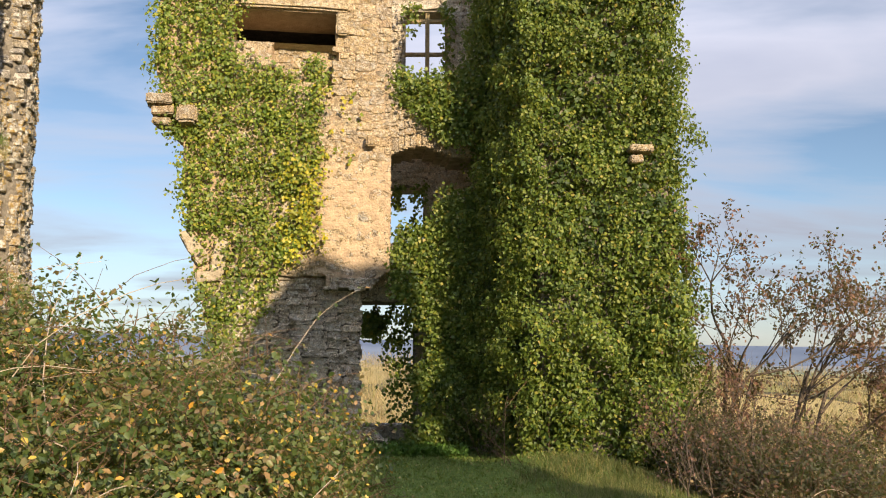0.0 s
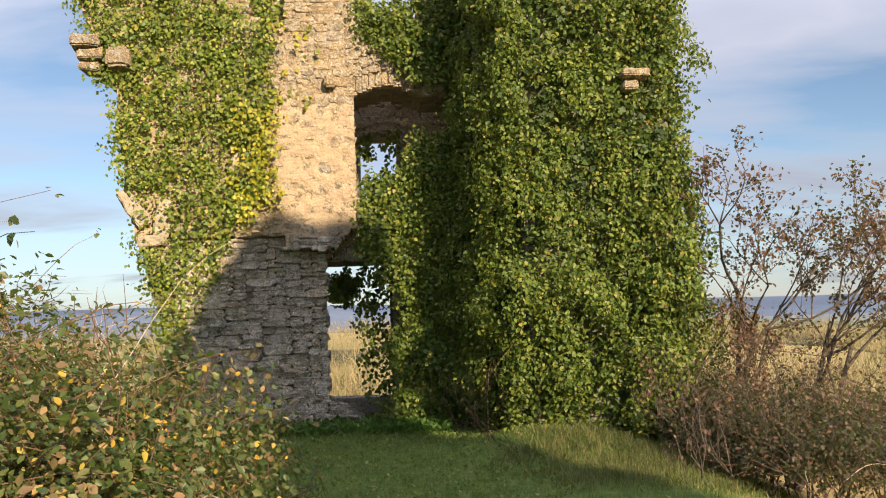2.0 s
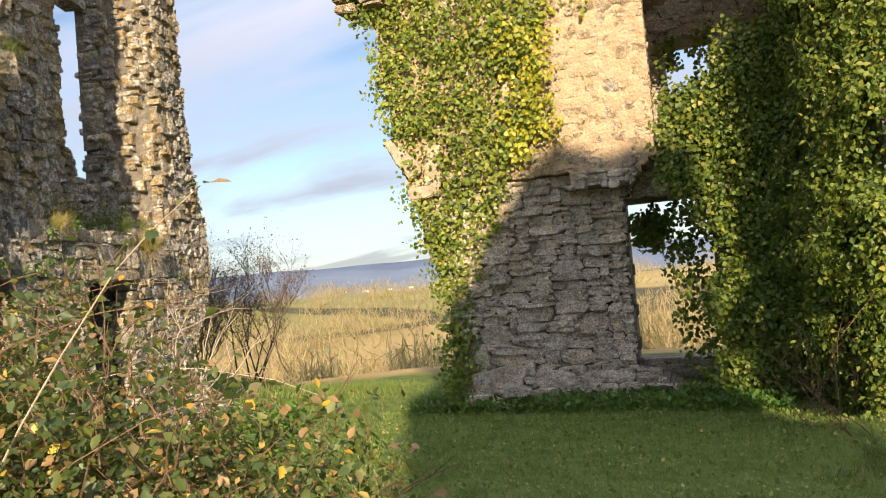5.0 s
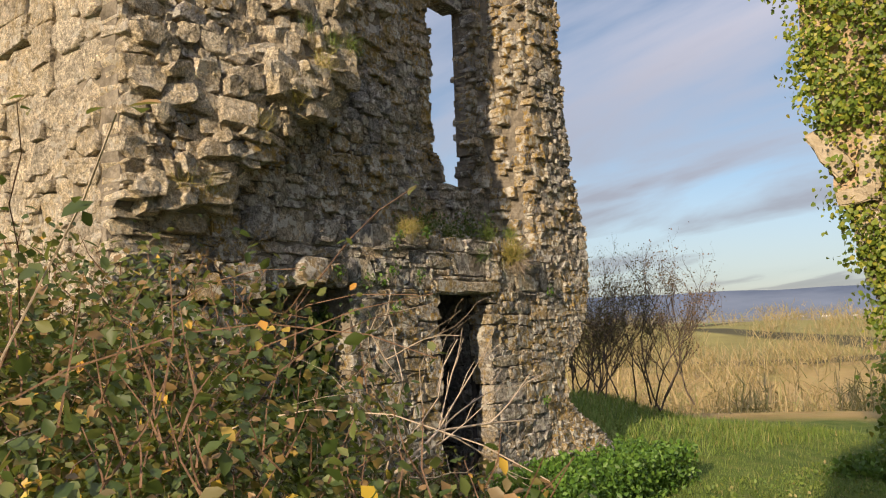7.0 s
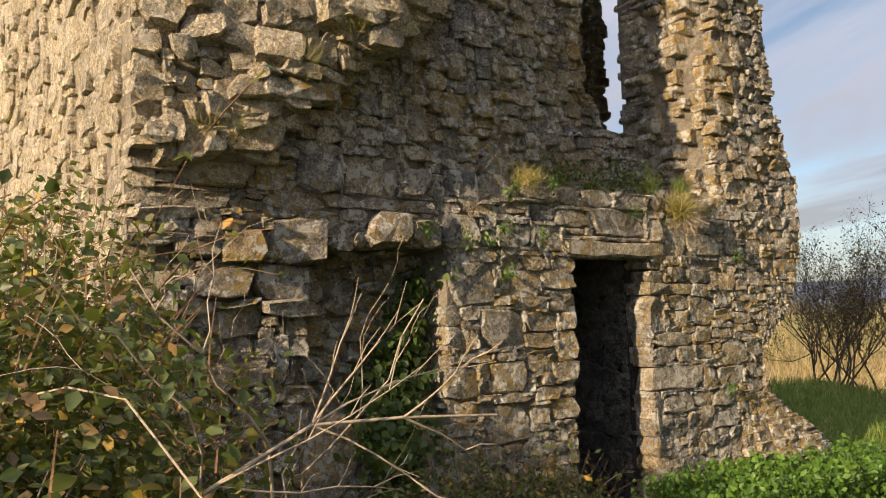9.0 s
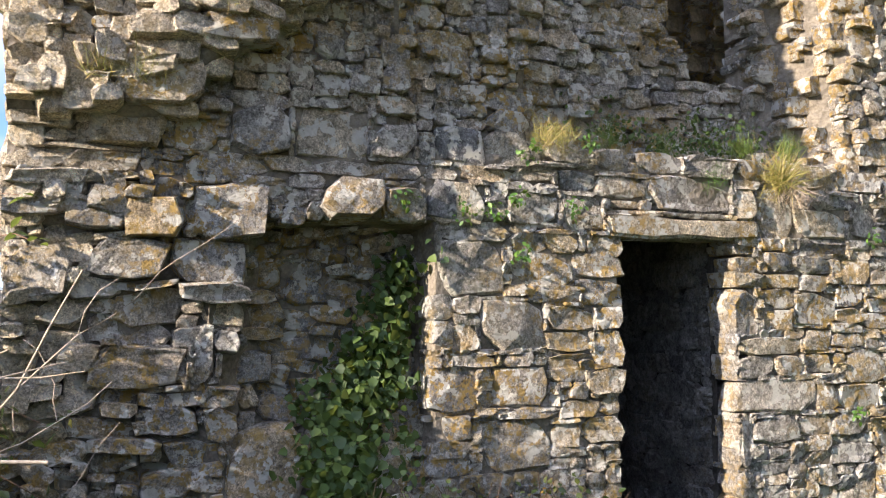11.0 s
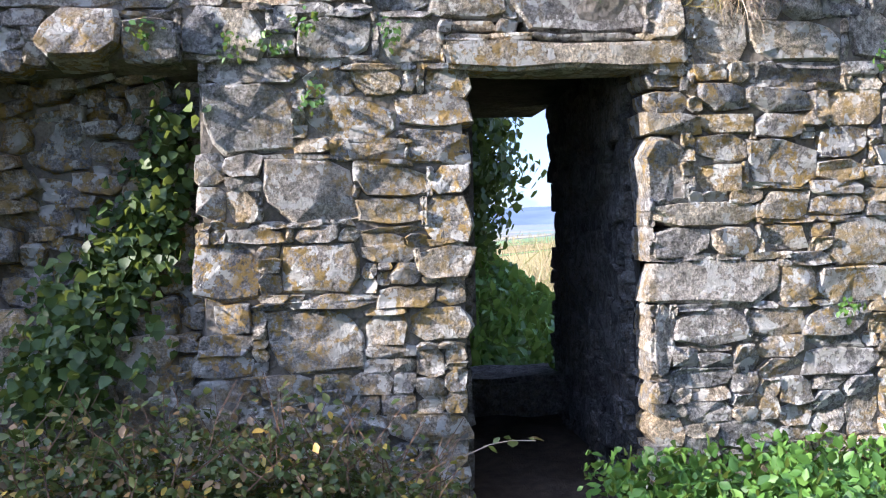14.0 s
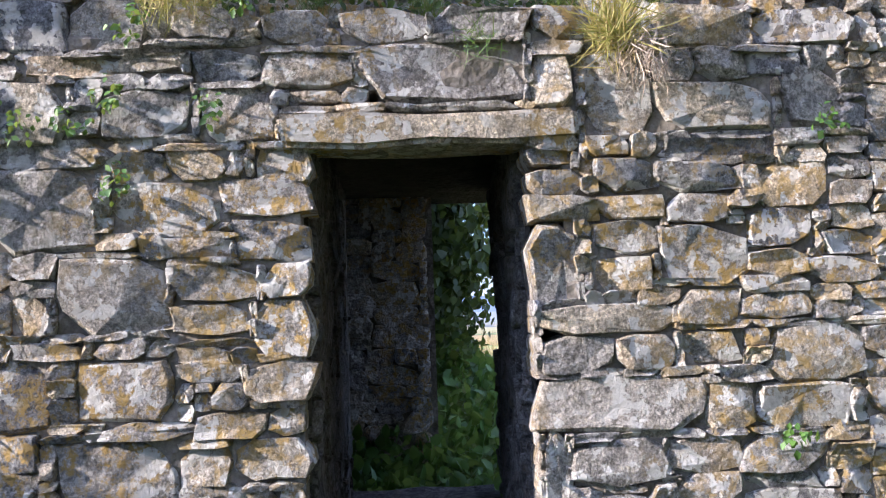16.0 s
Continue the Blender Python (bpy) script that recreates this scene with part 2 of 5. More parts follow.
GRASS = leaf_material("grass_blade", [(0.0, (0.08, 0.145, 0.03)), (0.6, (0.145, 0.215, 0.046)), (0.9, (0.2, 0.22, 0.06)), (1.0, (0.34, 0.28, 0.13))], 0.55)
TUFT = leaf_material("dry_grass", [(0.0, (0.2, 0.2, 0.05)), (0.6, (0.36, 0.31, 0.1)), (1.0, (0.5, 0.36, 0.18))], 0.6)
ROUGH = leaf_material("rough_olive_grass", [(0.0, (0.05, 0.075, 0.02)), (0.6, (0.1, 0.13, 0.035)), (0.9, (0.16, 0.15, 0.06)), (1.0, (0.24, 0.18, 0.09))], 0.6)
SCRUB = leaf_material("autumn_scrub", [(0.0, (0.2, 0.15, 0.085)), (0.5, (0.33, 0.25, 0.135)), (0.8, (0.42, 0.32, 0.18)), (1.0, (0.2, 0.21, 0.08))], 0.7)
WHITE_WALL = plain_material("white_plaster", (0.7, 0.7, 0.68), (0.8, 0.8, 0.78), 2)
SLATE = plain_material("slate_roof", (0.08, 0.08, 0.09), (0.14, 0.14, 0.15), 4)


def ground_material():
    n = Nodes("meadow")
    p = n.place()
    sep = n.t.nodes.new("ShaderNodeSeparateXYZ")
    n.put(sep.inputs[0], p)
    lawn = n.ramp(n.noise(p, 3.5, 6, 0.65), [(0.3, (0.07, 0.115, 0.028)), (0.52, (0.12, 0.17, 0.042)), (0.75, (0.19, 0.2, 0.07))])
    lawn = n.mix(0.5, lawn, n.ramp(n.noise(p, 45, 4, 0.7), [(0.3, 0.5), (0.7, 1.4)]), "MULTIPLY")
    rough = n.ramp(n.noise(p, 0.09, 6, 0.65), [(0.3, (0.32, 0.22, 0.09)), (0.5, (0.42, 0.3, 0.13)), (0.62, (0.24, 0.25, 0.08)), (0.75, (0.3, 0.2, 0.09))])
    rough = n.mix(0.5, rough, n.ramp(n.noise(p, 0.9, 5, 0.7), [(0.3, 0.5), (0.7, 1.35)]), "MULTIPLY")
    field_tone = n.ramp(n.cells(p, 0.009, "Color"), [(0.0, (0.34, 0.25, 0.12)), (0.3, (0.25, 0.24, 0.09)), (0.45, (0.4, 0.31, 0.14)), (0.65, (0.3, 0.21, 0.1)), (0.75, (0.15, 0.25, 0.07)), (0.9, (0.2, 0.27, 0.08)), (1.0, (0.38, 0.28, 0.14))])
    hedge = n.ramp(n.cells(p, 0.009, "Distance", "DISTANCE_TO_EDGE"), [(0.03, 1.0), (0.05, 0.0)])
    fields = n.mix(hedge, field_tone, (0.09, 0.085, 0.05))
    fields = n.mix(0.4, fields, n.ramp(n.noise(p, 0.05, 5, 0.7), [(0.3, 0.5), (0.7, 1.35)]), "MULTIPLY")
    drop = n.math("MULTIPLY", sep.outputs["Z"], -1.0)
    col = n.mix(n.ramp(drop, [(0.03, 0.0), (0.10, 1.0)]), lawn, rough)
    ln = n.t.nodes.new("ShaderNodeVectorMath")
    ln.operation = "LENGTH"
    n.put(ln.inputs[0], p)
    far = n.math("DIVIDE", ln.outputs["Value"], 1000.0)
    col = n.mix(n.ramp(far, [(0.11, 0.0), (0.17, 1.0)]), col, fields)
    # air haze is painted into the far land as a blue tint
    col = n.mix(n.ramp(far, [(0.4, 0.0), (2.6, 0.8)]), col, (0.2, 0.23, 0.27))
    h = n.math("ADD", n.noise(p, 25, 6, 0.7), n.math("MULTIPLY", n.noise(p, 3, 4), 1.5))
    return n.finish(col, 0.95, h, 0.7, 0.06, 0.1)


GROUND = ground_material()


# ---- small tools ----
def mesh_of(name, verts, faces, material, smooth=False):
    me = bpy.data.meshes.new(name)
    me.from_pydata([tuple(v) for v in verts] if not isinstance(verts, np.ndarray) else verts.tolist(), [], faces if isinstance(faces, list) else faces.tolist())
    me.materials.append(material)
    if smooth:
        me.polygons.foreach_set("use_smooth", np.ones(len(me.polygons), dtype=bool))
    me.update()
    return me


def thing(name, label, category, kind="", group="", m=None):
    ob = tagged(new(name), label, category, group, kind)
    if m is not None:
        ob.matrix_world = m
    return ob


def part(name, me, parent, label=""):
    ob = new(name, me)
    ob.parent = parent
    if label:
        tagged(ob, label)
    return ob


def bm_part(name, bm, material, parent, label="", smooth=False):
    me = bpy.data.meshes.new(name)
    bm.to_mesh(me)
    bm.free()
    me.materials.append(material)
    if smooth:
        me.polygons.foreach_set("use_smooth", np.ones(len(me.polygons), dtype=bool))
    return part(name, me, parent, label)


def rnd(a, b):
    return random.uniform(a, b)


# ---- masonry ----
def stone_shape():
    """One rubble stone about the origin, 1 x 1 x 1, its face towards -y: an uneven ten-sided outline, worn edge, broken face."""
    k = 10
    ring = []
    turn = rnd(0, 6.28)
    lean = rnd(-.22, .22)
    for i in range(k):
        a = turn + 2 * math.pi * (i + rnd(-.33, .33)) / k
        c, sn = math.cos(a), math.sin(a)
        r = .5 / (abs(c) ** 9 + abs(sn) ** 9) ** (1 / 9) * rnd(.95, 1.07)
        ring.append((max(-.55, min(.55, c * r + lean * sn * r)), max(-.55, min(.55, sn * r))))
    v = [(x * .97, .5, z * .97) for x, z in ring]
    v += [(x, rnd(-.46, -.34), z) for x, z in ring]
    tilt_x, tilt_z = rnd(-.1, .1), rnd(-.1, .1)
    v += [(x * rnd(.86, .97), -.49 + tilt_x * x + tilt_z * z + rnd(-.03, .03), z * rnd(.82, .96)) for x, z in ring]
    v.append((rnd(-.26, .26), -.5 + rnd(-.06, .05), rnd(-.26, .26)))
    f = []
    for a in (0, k):
        f += [(a + i, a + (i + 1) % k, a + k + (i + 1) % k, a + k + i) for i in range(k)]
    f += [(2 * k + i, 2 * k + (i + 1) % k, 3 * k) for i in range(k)]
    return v, f


SHAPES = [stone_shape() for _ in range(30)]
SHAPE_ARRAYS = [np.array(v) for v, _ in SHAPES]
SHARED = {}


def stone_mesh(i, material):
    key = (i, material.name)
    if key not in SHARED:
        SHARED[key] = mesh_of("stone", SHAPES[i][0], SHAPES[i][1], material)
    return SHARED[key]


def pack(mask, s0, s1, z0, z1, sizes, key_stones=(), cell=0.03, long=(1.1, 3.0)):
    """Fills a wall's face with stones, course by course, round the key stones: rows of (s, z, width, height)."""
    nx, nz = int((s1 - s0) / cell), int((z1 - z0) / cell)
    free = np.zeros((nz, nx), dtype=bool)
    for j in range(nz):
        for i in range(nx):
            free[j, i] = mask(s0 + (i + .5) * cell, z0 + (j + .5) * cell)
    done = []
    for a, b, c, d in key_stones:
        done.append(((a + b) / 2, (c + d) / 2, b - a, d - c))
        free[max(0, int((c - z0) / cell + .4)):int((d - z0) / cell + .6), max(0, int((a - s0) / cell + .4)):int((b - s0) / cell + .6)] = False
    for j in range(nz):
        for i in range(nx):
            if not free[j, i]:
                continue
            h = random.choice(sizes)
            w = min(0.46, h * rnd(*long))
            wi, hi = max(2, round(w / cell)), max(1, round(h / cell))
            e = i
            while e < nx and e - i < wi and free[j, e]:
                e += 1
            if e < nx and free[j, e] and not (e + 1 < nx and free[j, e + 1]):
                e += 1
            hi = min(hi, max(2, e - i))
            k = j
            while k < nz and k - j < hi and free[k, i:e].all():
                k += 1
            free[j:k, i:e] = False
            w, h = (e - i) * cell, (k - j) * cell
            done.append((s0 + i * cell + w / 2, z0 + j * cell + h / 2, w, h))
    return done


def core(name, parent, mask, out, s0, s1, z0, z1, thick, material, cell=0.05, label=""):
    """The wall's body: a rough face that follows out(s, z), a flat back, and edges round every opening."""
    nx, nz = round((s1 - s0) / cell), round((z1 - z0) / cell)
    on = np.array([[mask(s0 + (i + .5) * cell, z0 + (j + .5) * cell) for i in range(nx)] for j in range(nz)])
    verts, faces = [], []
    for j in range(nz + 1):
        for i in range(nx + 1):
            s, z = s0 + i * cell, z0 + j * cell
            verts.append((s, -out(s, z) + 0.014 + 0.024 * noise.noise((s * 7, z * 7, 3.1)), z))
    count = len(verts)
    for j in range(nz + 1):
        for i in range(nx + 1):
            verts.append((s0 + i * cell, thick, z0 + j * cell))
    vid = lambda i, j: j * (nx + 1) + i
    for j in range(nz):
        for i in range(nx):
            if not on[j, i]:
                continue
            a, b, c, d = vid(i, j), vid(i + 1, j), vid(i + 1, j + 1), vid(i, j + 1)
            faces.append((a, b, c, d))
            faces.append((d + count, c + count, b + count, a + count))
            if i == 0 or not on[j, i - 1]:
                faces.append((a, d, d + count, a + count))
            if i == nx - 1 or not on[j, i + 1]:
                faces.append((c, b, b + count, c + count))
            if j == 0 or not on[j - 1, i]:
                faces.append((b, a, a + count, b + count))
            if j == nz - 1 or not on[j + 1, i]:
                faces.append((d, c, c + count, d + count))
    return part(name, mesh_of(name, verts, faces, material), parent, label)


LATER = []


def face_stones(parent, rows, out, material, near, proud=0.03, deep=0.16, loose=0.02, tilt=3.0):
    """Notes stones to be laid on a wall's face once everything else stands. near(s, z): laid as single stones.
    proud: a length, or for (s, z) the length, the slack and the lean of the stones there."""
    LATER.append((parent, rows, out, material, near, proud, deep, loose, tilt))


def lay_stones():
    for parent, rows, out, material, near, proud, deep, loose, tilt in LATER:
        verts, faces, count, singles = [], [], 0, 0
        for s, z, w, h in rows:
            mat = material(s, z) if callable(material) else material
            i = random.randrange(len(SHAPES))
            d = deep * rnd(.8, 1.2)
            out_by, slack, lean = proud(s, z) if callable(proud) else (proud, loose, tilt)
            face = out(s, z) + out_by + rnd(-slack, slack)
            m = Matrix.Translation((s, d / 2 - face, z)) @ Euler([radians(rnd(-lean, lean)) for _ in range(3)]).to_matrix().to_4x4() @ Matrix.Diagonal((w * 1.03, d, h * 1.06, 1))
            if near(s, z) and singles < 300:
                ob = new("stone", stone_mesh(i, mat))
                ob.parent = parent
                ob.matrix_basis = m
                singles += 1
            else:
                a = np.array(m)
                verts.append(SHAPE_ARRAYS[i] @ a[:3, :3].T + a[:3, 3])
                faces.append(([tuple(k + count for k in f) for f in SHAPES[i][1]], mat))
                count += 31
        if verts:
            mats = []
            for _, mt in faces:
                if mt not in mats:
                    mats.append(mt)
            flat = [f for fs, _ in faces for f in fs]
            me = mesh_of("rubble", np.concatenate(verts), flat, mats[0])
            for mt in mats[1:]:
                me.materials.append(mt)
            me.polygons.foreach_set("material_index", np.array([mats.index(mt) for fs, mt in faces for _ in fs], dtype=np.int32))
            tagged(part("rubble", me, parent), kind="stuff")


# ---- leaves ----
LEAF_IVY = np.array([(0, 0, 0), (-.46, .22, .05), (-.34, .62, .02), (0, 1.0, -.1), (.34, .62, .02), (.46, .22, .05), (0, .45, -.05)])
LEAF_IVY_F = [(0, 1, 6), (1, 2, 6), (2, 3, 6), (3, 4, 6), (4, 5, 6), (5, 0, 6)]
LEAF_OVAL = np.array([(0, 0, 0), (-.33, .4, .07), (-.2, .78, .03), (0, 1.0, -.08), (.2, .78, .03), (.33, .4, .07), (0, .5, -.03)])
BLADE = np.array([(-.045, 0, 0), (.045, 0, 0), (.028, .6, .1), (0, 1.0, .34), (-.028, .6, .1)])
BLADE_FINE = np.array([(-.014, 0, 0), (.014, 0, 0), (.01, .6, .14), (0, 1.0, .42), (-.01, .6, .14)])
BLADE_F = [(0, 1, 2), (0, 2, 4), (4, 2, 3)]


def leaves(name, at, normals, size, material, parent, shape=LEAF_IVY, shape_f=LEAF_IVY_F, droop=0.6, wild=0.5, label="", up=None):
    """A mass of leaves: each at its place, its face along the normal (loosened by wild), its tip drooping."""
    at, normals = np.asarray(at, dtype=float), np.asarray(normals, dtype=float)
    k = len(at)
    nr = normals + np.random.normal(0, wild, (k, 3))
    nr /= np.linalg.norm(nr, axis=1)[:, None] + 1e-9
    tip = np.array([0, 0, -droop if up is None else up]) + np.random.normal(0, .55 if up is None else .3, (k, 3))
    tip -= (tip * nr).sum(1)[:, None] * nr
    tip /= np.linalg.norm(tip, axis=1)[:, None] + 1e-9
    side = np.cross(tip, nr)
    sc = size * np.random.uniform(.6, 1.35, k)
    v = (shape[None, :, 0, None] * side[:, None, :] + shape[None, :, 1, None] * tip[:, None, :] + shape[None, :, 2, None] * nr[:, None, :]) * sc[:, None, None] + at[:, None, :]
    nv = len(shape)
    base = np.arange(k) * nv
    f = (np.array(shape_f)[None] + base[:, None, None]).reshape(-1, 3)
    me = bpy.data.meshes.new(name)
    me.vertices.add(k * nv)
    me.vertices.foreach_set("co", v.reshape(-1))
    me.loops.add(f.size)
    me.loops.foreach_set("vertex_index", f.reshape(-1).astype(np.int32))
    me.polygons.add(len(f))
    me.polygons.foreach_set("loop_start", np.arange(0, f.size, 3, dtype=np.int32))
    me.update(calc_edges=True)
    me.materials.append(material)
    return tagged(part(name, me, parent), label, kind="stuff")


def clumps(points, normals, per, spread):
    """Leaves gathered in bunches round each point: places and outward ways."""
    p, q = np.repeat(points, per, axis=0), np.repeat(normals, per, axis=0)
    off = np.random.normal(0, spread, p.shape)
    p = p + off
    q = q + off / spread * 0.45
    return p, q / (np.linalg.norm(q, axis=1)[:, None] + 1e-9)


# ---- stems ----
def tube(verts, faces, pts, r0, r1, sides=5):
    start = len(verts)
    k = len(pts)
    for i, p in enumerate(pts):
        way = (pts[min(i + 1, k - 1)] - pts[max(i - 1, 0)]).normalized()
        a = way.orthogonal().normalized()
        b = way.cross(a)
        r = r0 + (r1 - r0) * i / max(1, k - 1)
        for s in range(sides):
            ang = 2 * math.pi * s / sides
            verts.append(p + (a * math.cos(ang) + b * math.sin(ang)) * r)
    for i in range(k - 1):
        for s in range(sides):
            faces.append((start + i * sides + s, start + i * sides + (s + 1) % sides, start + (i + 1) * sides + (s + 1) % sides, start + (i + 1) * sides + s))


def grow(verts, faces, tips, p, way, length, r, depth, bend=0.35, lift=0.1, split=3, sides=5):
    """A limb that bends, thins and splits; the ends and the ways of its twigs go into tips."""
    pts, steps = [p.copy()], 5
    for _ in range(steps):
        way = (way + Vector((rnd(-1, 1), rnd(-1, 1), rnd(-.6, 1) * .8)) * bend * .5 + Vector((0, 0, lift))).normalized()
        p = p + way * (length / steps)
        pts.append(p.copy())
        if depth <= 1:
            tips.append((p.copy(), way.copy()))
    tube(verts, faces, pts, r, r * .55, sides)
    if depth > 0:
        for _ in range(split):
            i = random.randrange(2, steps + 1)
            side = Vector((rnd(-1, 1), rnd(-1, 1), rnd(-.5, .9))).normalized()
            grow(verts, faces, tips, pts[i], (way + side * 1.0).normalized(), length * rnd(.5, .75), r * .5, depth - 1, bend, lift, split, 4 if depth > 1 else 3)


# ---- ground ----
def ramp01(a, b, x):
    t = max(0.0, min(1.0, (x - a) / (b - a)))
    return t * t * (3 - 2 * t)


def bump(x, y, cx, cy, rx, ry, h):
    d = ((x - cx) / rx) ** 2 + ((y - cy) / ry) ** 2
    return h * math.exp(-d * 1.6)


def ground_z(x, y):
    """The hilltop is level, falls away on all sides to the plain, and has low banks behind the west wall."""
    r = math.hypot(x + 1.0, (y - 8.0) * 0.9)
    z = -9.0 * ramp01(9.5, 60, r) - 5.0 * ramp01(60, 400, r) - 1.2 * ramp01(2.3, 6.5, x) * ramp01(4, 9, y) * (1 - ramp01(14, 22, r))
    toward = (-.55 * (x + 1.0) + .835 * (y - 8.0)) / max(r, 1.0)
    z += 12.0 * ramp01(70, 270, r) * (1 - ramp01(1300, 2000, r)) * ramp01(.3, .85, toward)
    z += bump(x, y, -10.4, 7.0, 2.2, 2.3, 2.5) + bump(x, y, -7.9, 13.6, 1.7, 1.5, .62) + bump(x, y, -9.2, 15.2, 2.2, 1.6, .5)
    z += bump(x, y, 1.6, 12.4, 1.2, .9, .18) + bump(x, y, -2.4, 15.3, 1.8, .8, .12)
    z += 0.05 * noise.noise((x * .6, y * .6, 0)) * (1 - ramp01(10, 20, r)) + 1.2 * noise.noise((x * .03, y * .03, 5)) * ramp01(16, 60, r)
    return z


def build_ground():
    rings = [0.0] + [0.35 * i for i in range(1, 62)]
    while rings[-1] < 4600:
        rings.append(rings[-1] * 1.09 + 0.3)
    seg = 144
    verts, faces = [], []
    for r in rings:
        for k in range(seg):
            a = 2 * math.pi * k / seg
            x, y = -2.0 + r * math.cos(a), 9.0 + r * math.sin(a)
            verts.append((x, y, ground_z(x, y)))
    for i in range(len(rings) - 1):
        for k in range(seg):
            a, b = i * seg + k, i * seg + (k + 1) % seg
            faces.append((a, a + seg, b + seg, b) if i else (a, a + seg, b + seg))
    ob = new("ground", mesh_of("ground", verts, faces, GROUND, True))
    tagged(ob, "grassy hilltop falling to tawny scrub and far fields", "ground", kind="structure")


build_ground()


def build_hills():
    """A long ridge beyond the plain, its haze painted in as blue."""
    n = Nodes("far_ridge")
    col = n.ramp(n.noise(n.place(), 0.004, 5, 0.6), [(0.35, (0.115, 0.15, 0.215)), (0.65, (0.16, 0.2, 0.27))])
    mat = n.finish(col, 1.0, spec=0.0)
    verts, faces, k = [], [], 240
    for i in range(k + 1):
        a = radians(40 + 300 * i / k - 60)
        deg = 40 + 300 * i / k - 60
        h = 100 * (0.55 + 0.45 * math.cos(radians((deg - 122) * 1.7))) if abs(deg - 122) < 75 else 52
        h = max(h, 52) + 10 * noise.noise((i * .11, 0, 0)) + 5 * noise.noise((i * .4, 3, 0))
        c, s = math.cos(a), math.sin(a)
        for r, z in ((2900, -16), (3150, h * .62), (3400, h), (3900, -16)):
            verts.append((r * c, r * s, z))
    for i in range(k):
        for j in range(3):
            a = i * 4 + j
            faces.append((a + 1, a, a + 4, a + 5))
    tagged(new("backdrop", mesh_of("ridge", verts, faces, mat, True)), "long wooded ridge on the horizon, tinted blue for haze", "hill", kind="structure")


build_hills()

# ---- the west ruin: wall with the doorway ----
W_ORIGIN, W_TURN = (-4.30, 7.0, 0.0), 107.17
WEST = pose(*W_ORIGIN, 0, 0, W_TURN)
DOOR_L, DOOR_R, DOOR_TOP = 2.66, 3.43, 2.01


def profile(z, heights, values):
    """A broken outline: straight between the given heights."""
    return float(np.interp(z, heights, values))


def west_right(z):
    return profile(z, (0, .35, .6, .9, 1.25, 1.5, 1.8, 2.4, 2.85, 3.4, 3.75, 4.8, 6, 7.5), (5.5, 5.48, 5.34, 4.88, 4.78, 5.08, 5.34, 5.46, 5.42, 5.22, 5.15, 5.08, 4.98, 4.75)) + .06 * noise.noise((z * 3.5, 1, 7))


def niche_depth(s, z):
    """The torn hollow beside the doorway: sharp at its head and north side, ragged elsewhere."""
    return ramp01(.45, .85, s) * (1 - ramp01(1.55, 1.6, s)) * ramp01(.7, 1.25, z + .25 * noise.noise((s * 4, 2, 1))) * (1 - ramp01(2.0, 2.04, z))


def west_rough(s, z):
    if niche_depth(s, z) > .3:
        return .04, .05, 15.0
    if s < .75 and z < 2.2:
        return .04, .045, 10.0
    if z > 2.42:
        return .03, .028, 5.0
    return .01, .009, 1.6


def west_out(s, z):
    """How far the face stands out: broken vault springing above, a torn hollow below, the window's deep recess."""
    o = 0.0
    edge = 2.38 + max(0.0, s - 0.25) * 0.92
    if s < 1.65 and z > edge:
        o += (0.10 + 0.13 * max(0, s)) * ramp01(0, .14, z - edge) * (1 - ramp01(1.4, 1.65, s)) * (1 - .55 * ramp01(3.2, 4.4, z))
        o += .06 * noise.noise((s * 2.5, z * 2.5, 9))
    niche = niche_depth(s, z)
    o -= .27 * niche
    if s < .5 and z < 2.0:
        o += .05 * noise.noise((s * 4, z * 4, 2)) - .05
    if z > 2.46 and s > 2.12:
        o -= (.22 * ramp01(2.12, 2.24, s) + .3 * ramp01(2.3, 3.4, s)) * (1 - ramp01(3.92, 4.5, s)) * ramp01(2.46, 2.62, z)
    if z > 2.4 and s > 1.4:
        o -= .06 * ramp01(2.4, 2.5, z)
    if z < .85 and s > 4.3:
        o += .18 * (1 - ramp01(.3, .85, z)) * ramp01(4.3, 4.9, s)
    return o


def west_mask(s, z):
    if DOOR_L < s < DOOR_R and z < DOOR_TOP:
        return False
    left = 3.42 + .08 * noise.noise((z * 5, 0, 0)) + .2 * (1 - ramp01(3.1, 3.5, z))
    if left < s < 4.0 + .06 * noise.noise((z * 6, 0, 5)) and 3.1 < z < 4.95:
        return False
    return s < west_right(z) and z < 7.5


# large stones, laid first: (from s, to s, from z, to z)
LEDGE_STONES = [
    (2.6, 3.6, 2.02, 2.13), (2.22, 2.44, 2.39, 2.5), (2.53, 2.75, 2.37, 2.49), (2.81, 3.1, 2.37, 2.49), (3.14, 3.46, 2.38, 2.49), (3.47, 3.68, 2.36, 2.48),
    (2.3, 2.52, 2.25, 2.35), (2.53, 2.84, 2.22, 2.33), (2.62, 2.81, 2.16, 2.2), (2.88, 3.43, 2.15, 2.35), (3.45, 3.6, 2.13, 2.31), (3.63, 3.87, 2.02, 2.32),
    (1.55, 1.77, 2.06, 2.26), (1.9, 2, 2.17, 2.26), (1.99, 2.28, 2.05, 2.21), (2.32, 2.57, 2.03, 2.22), (1.62, 2.01, 1.95, 2.05), (2.02, 2.21, 1.9, 2.01),
    (2.21, 2.4, 1.9, 2.01), (2.41, 2.47, 1.91, 2.01), (2.5, 2.69, 1.89, 2.01),
]
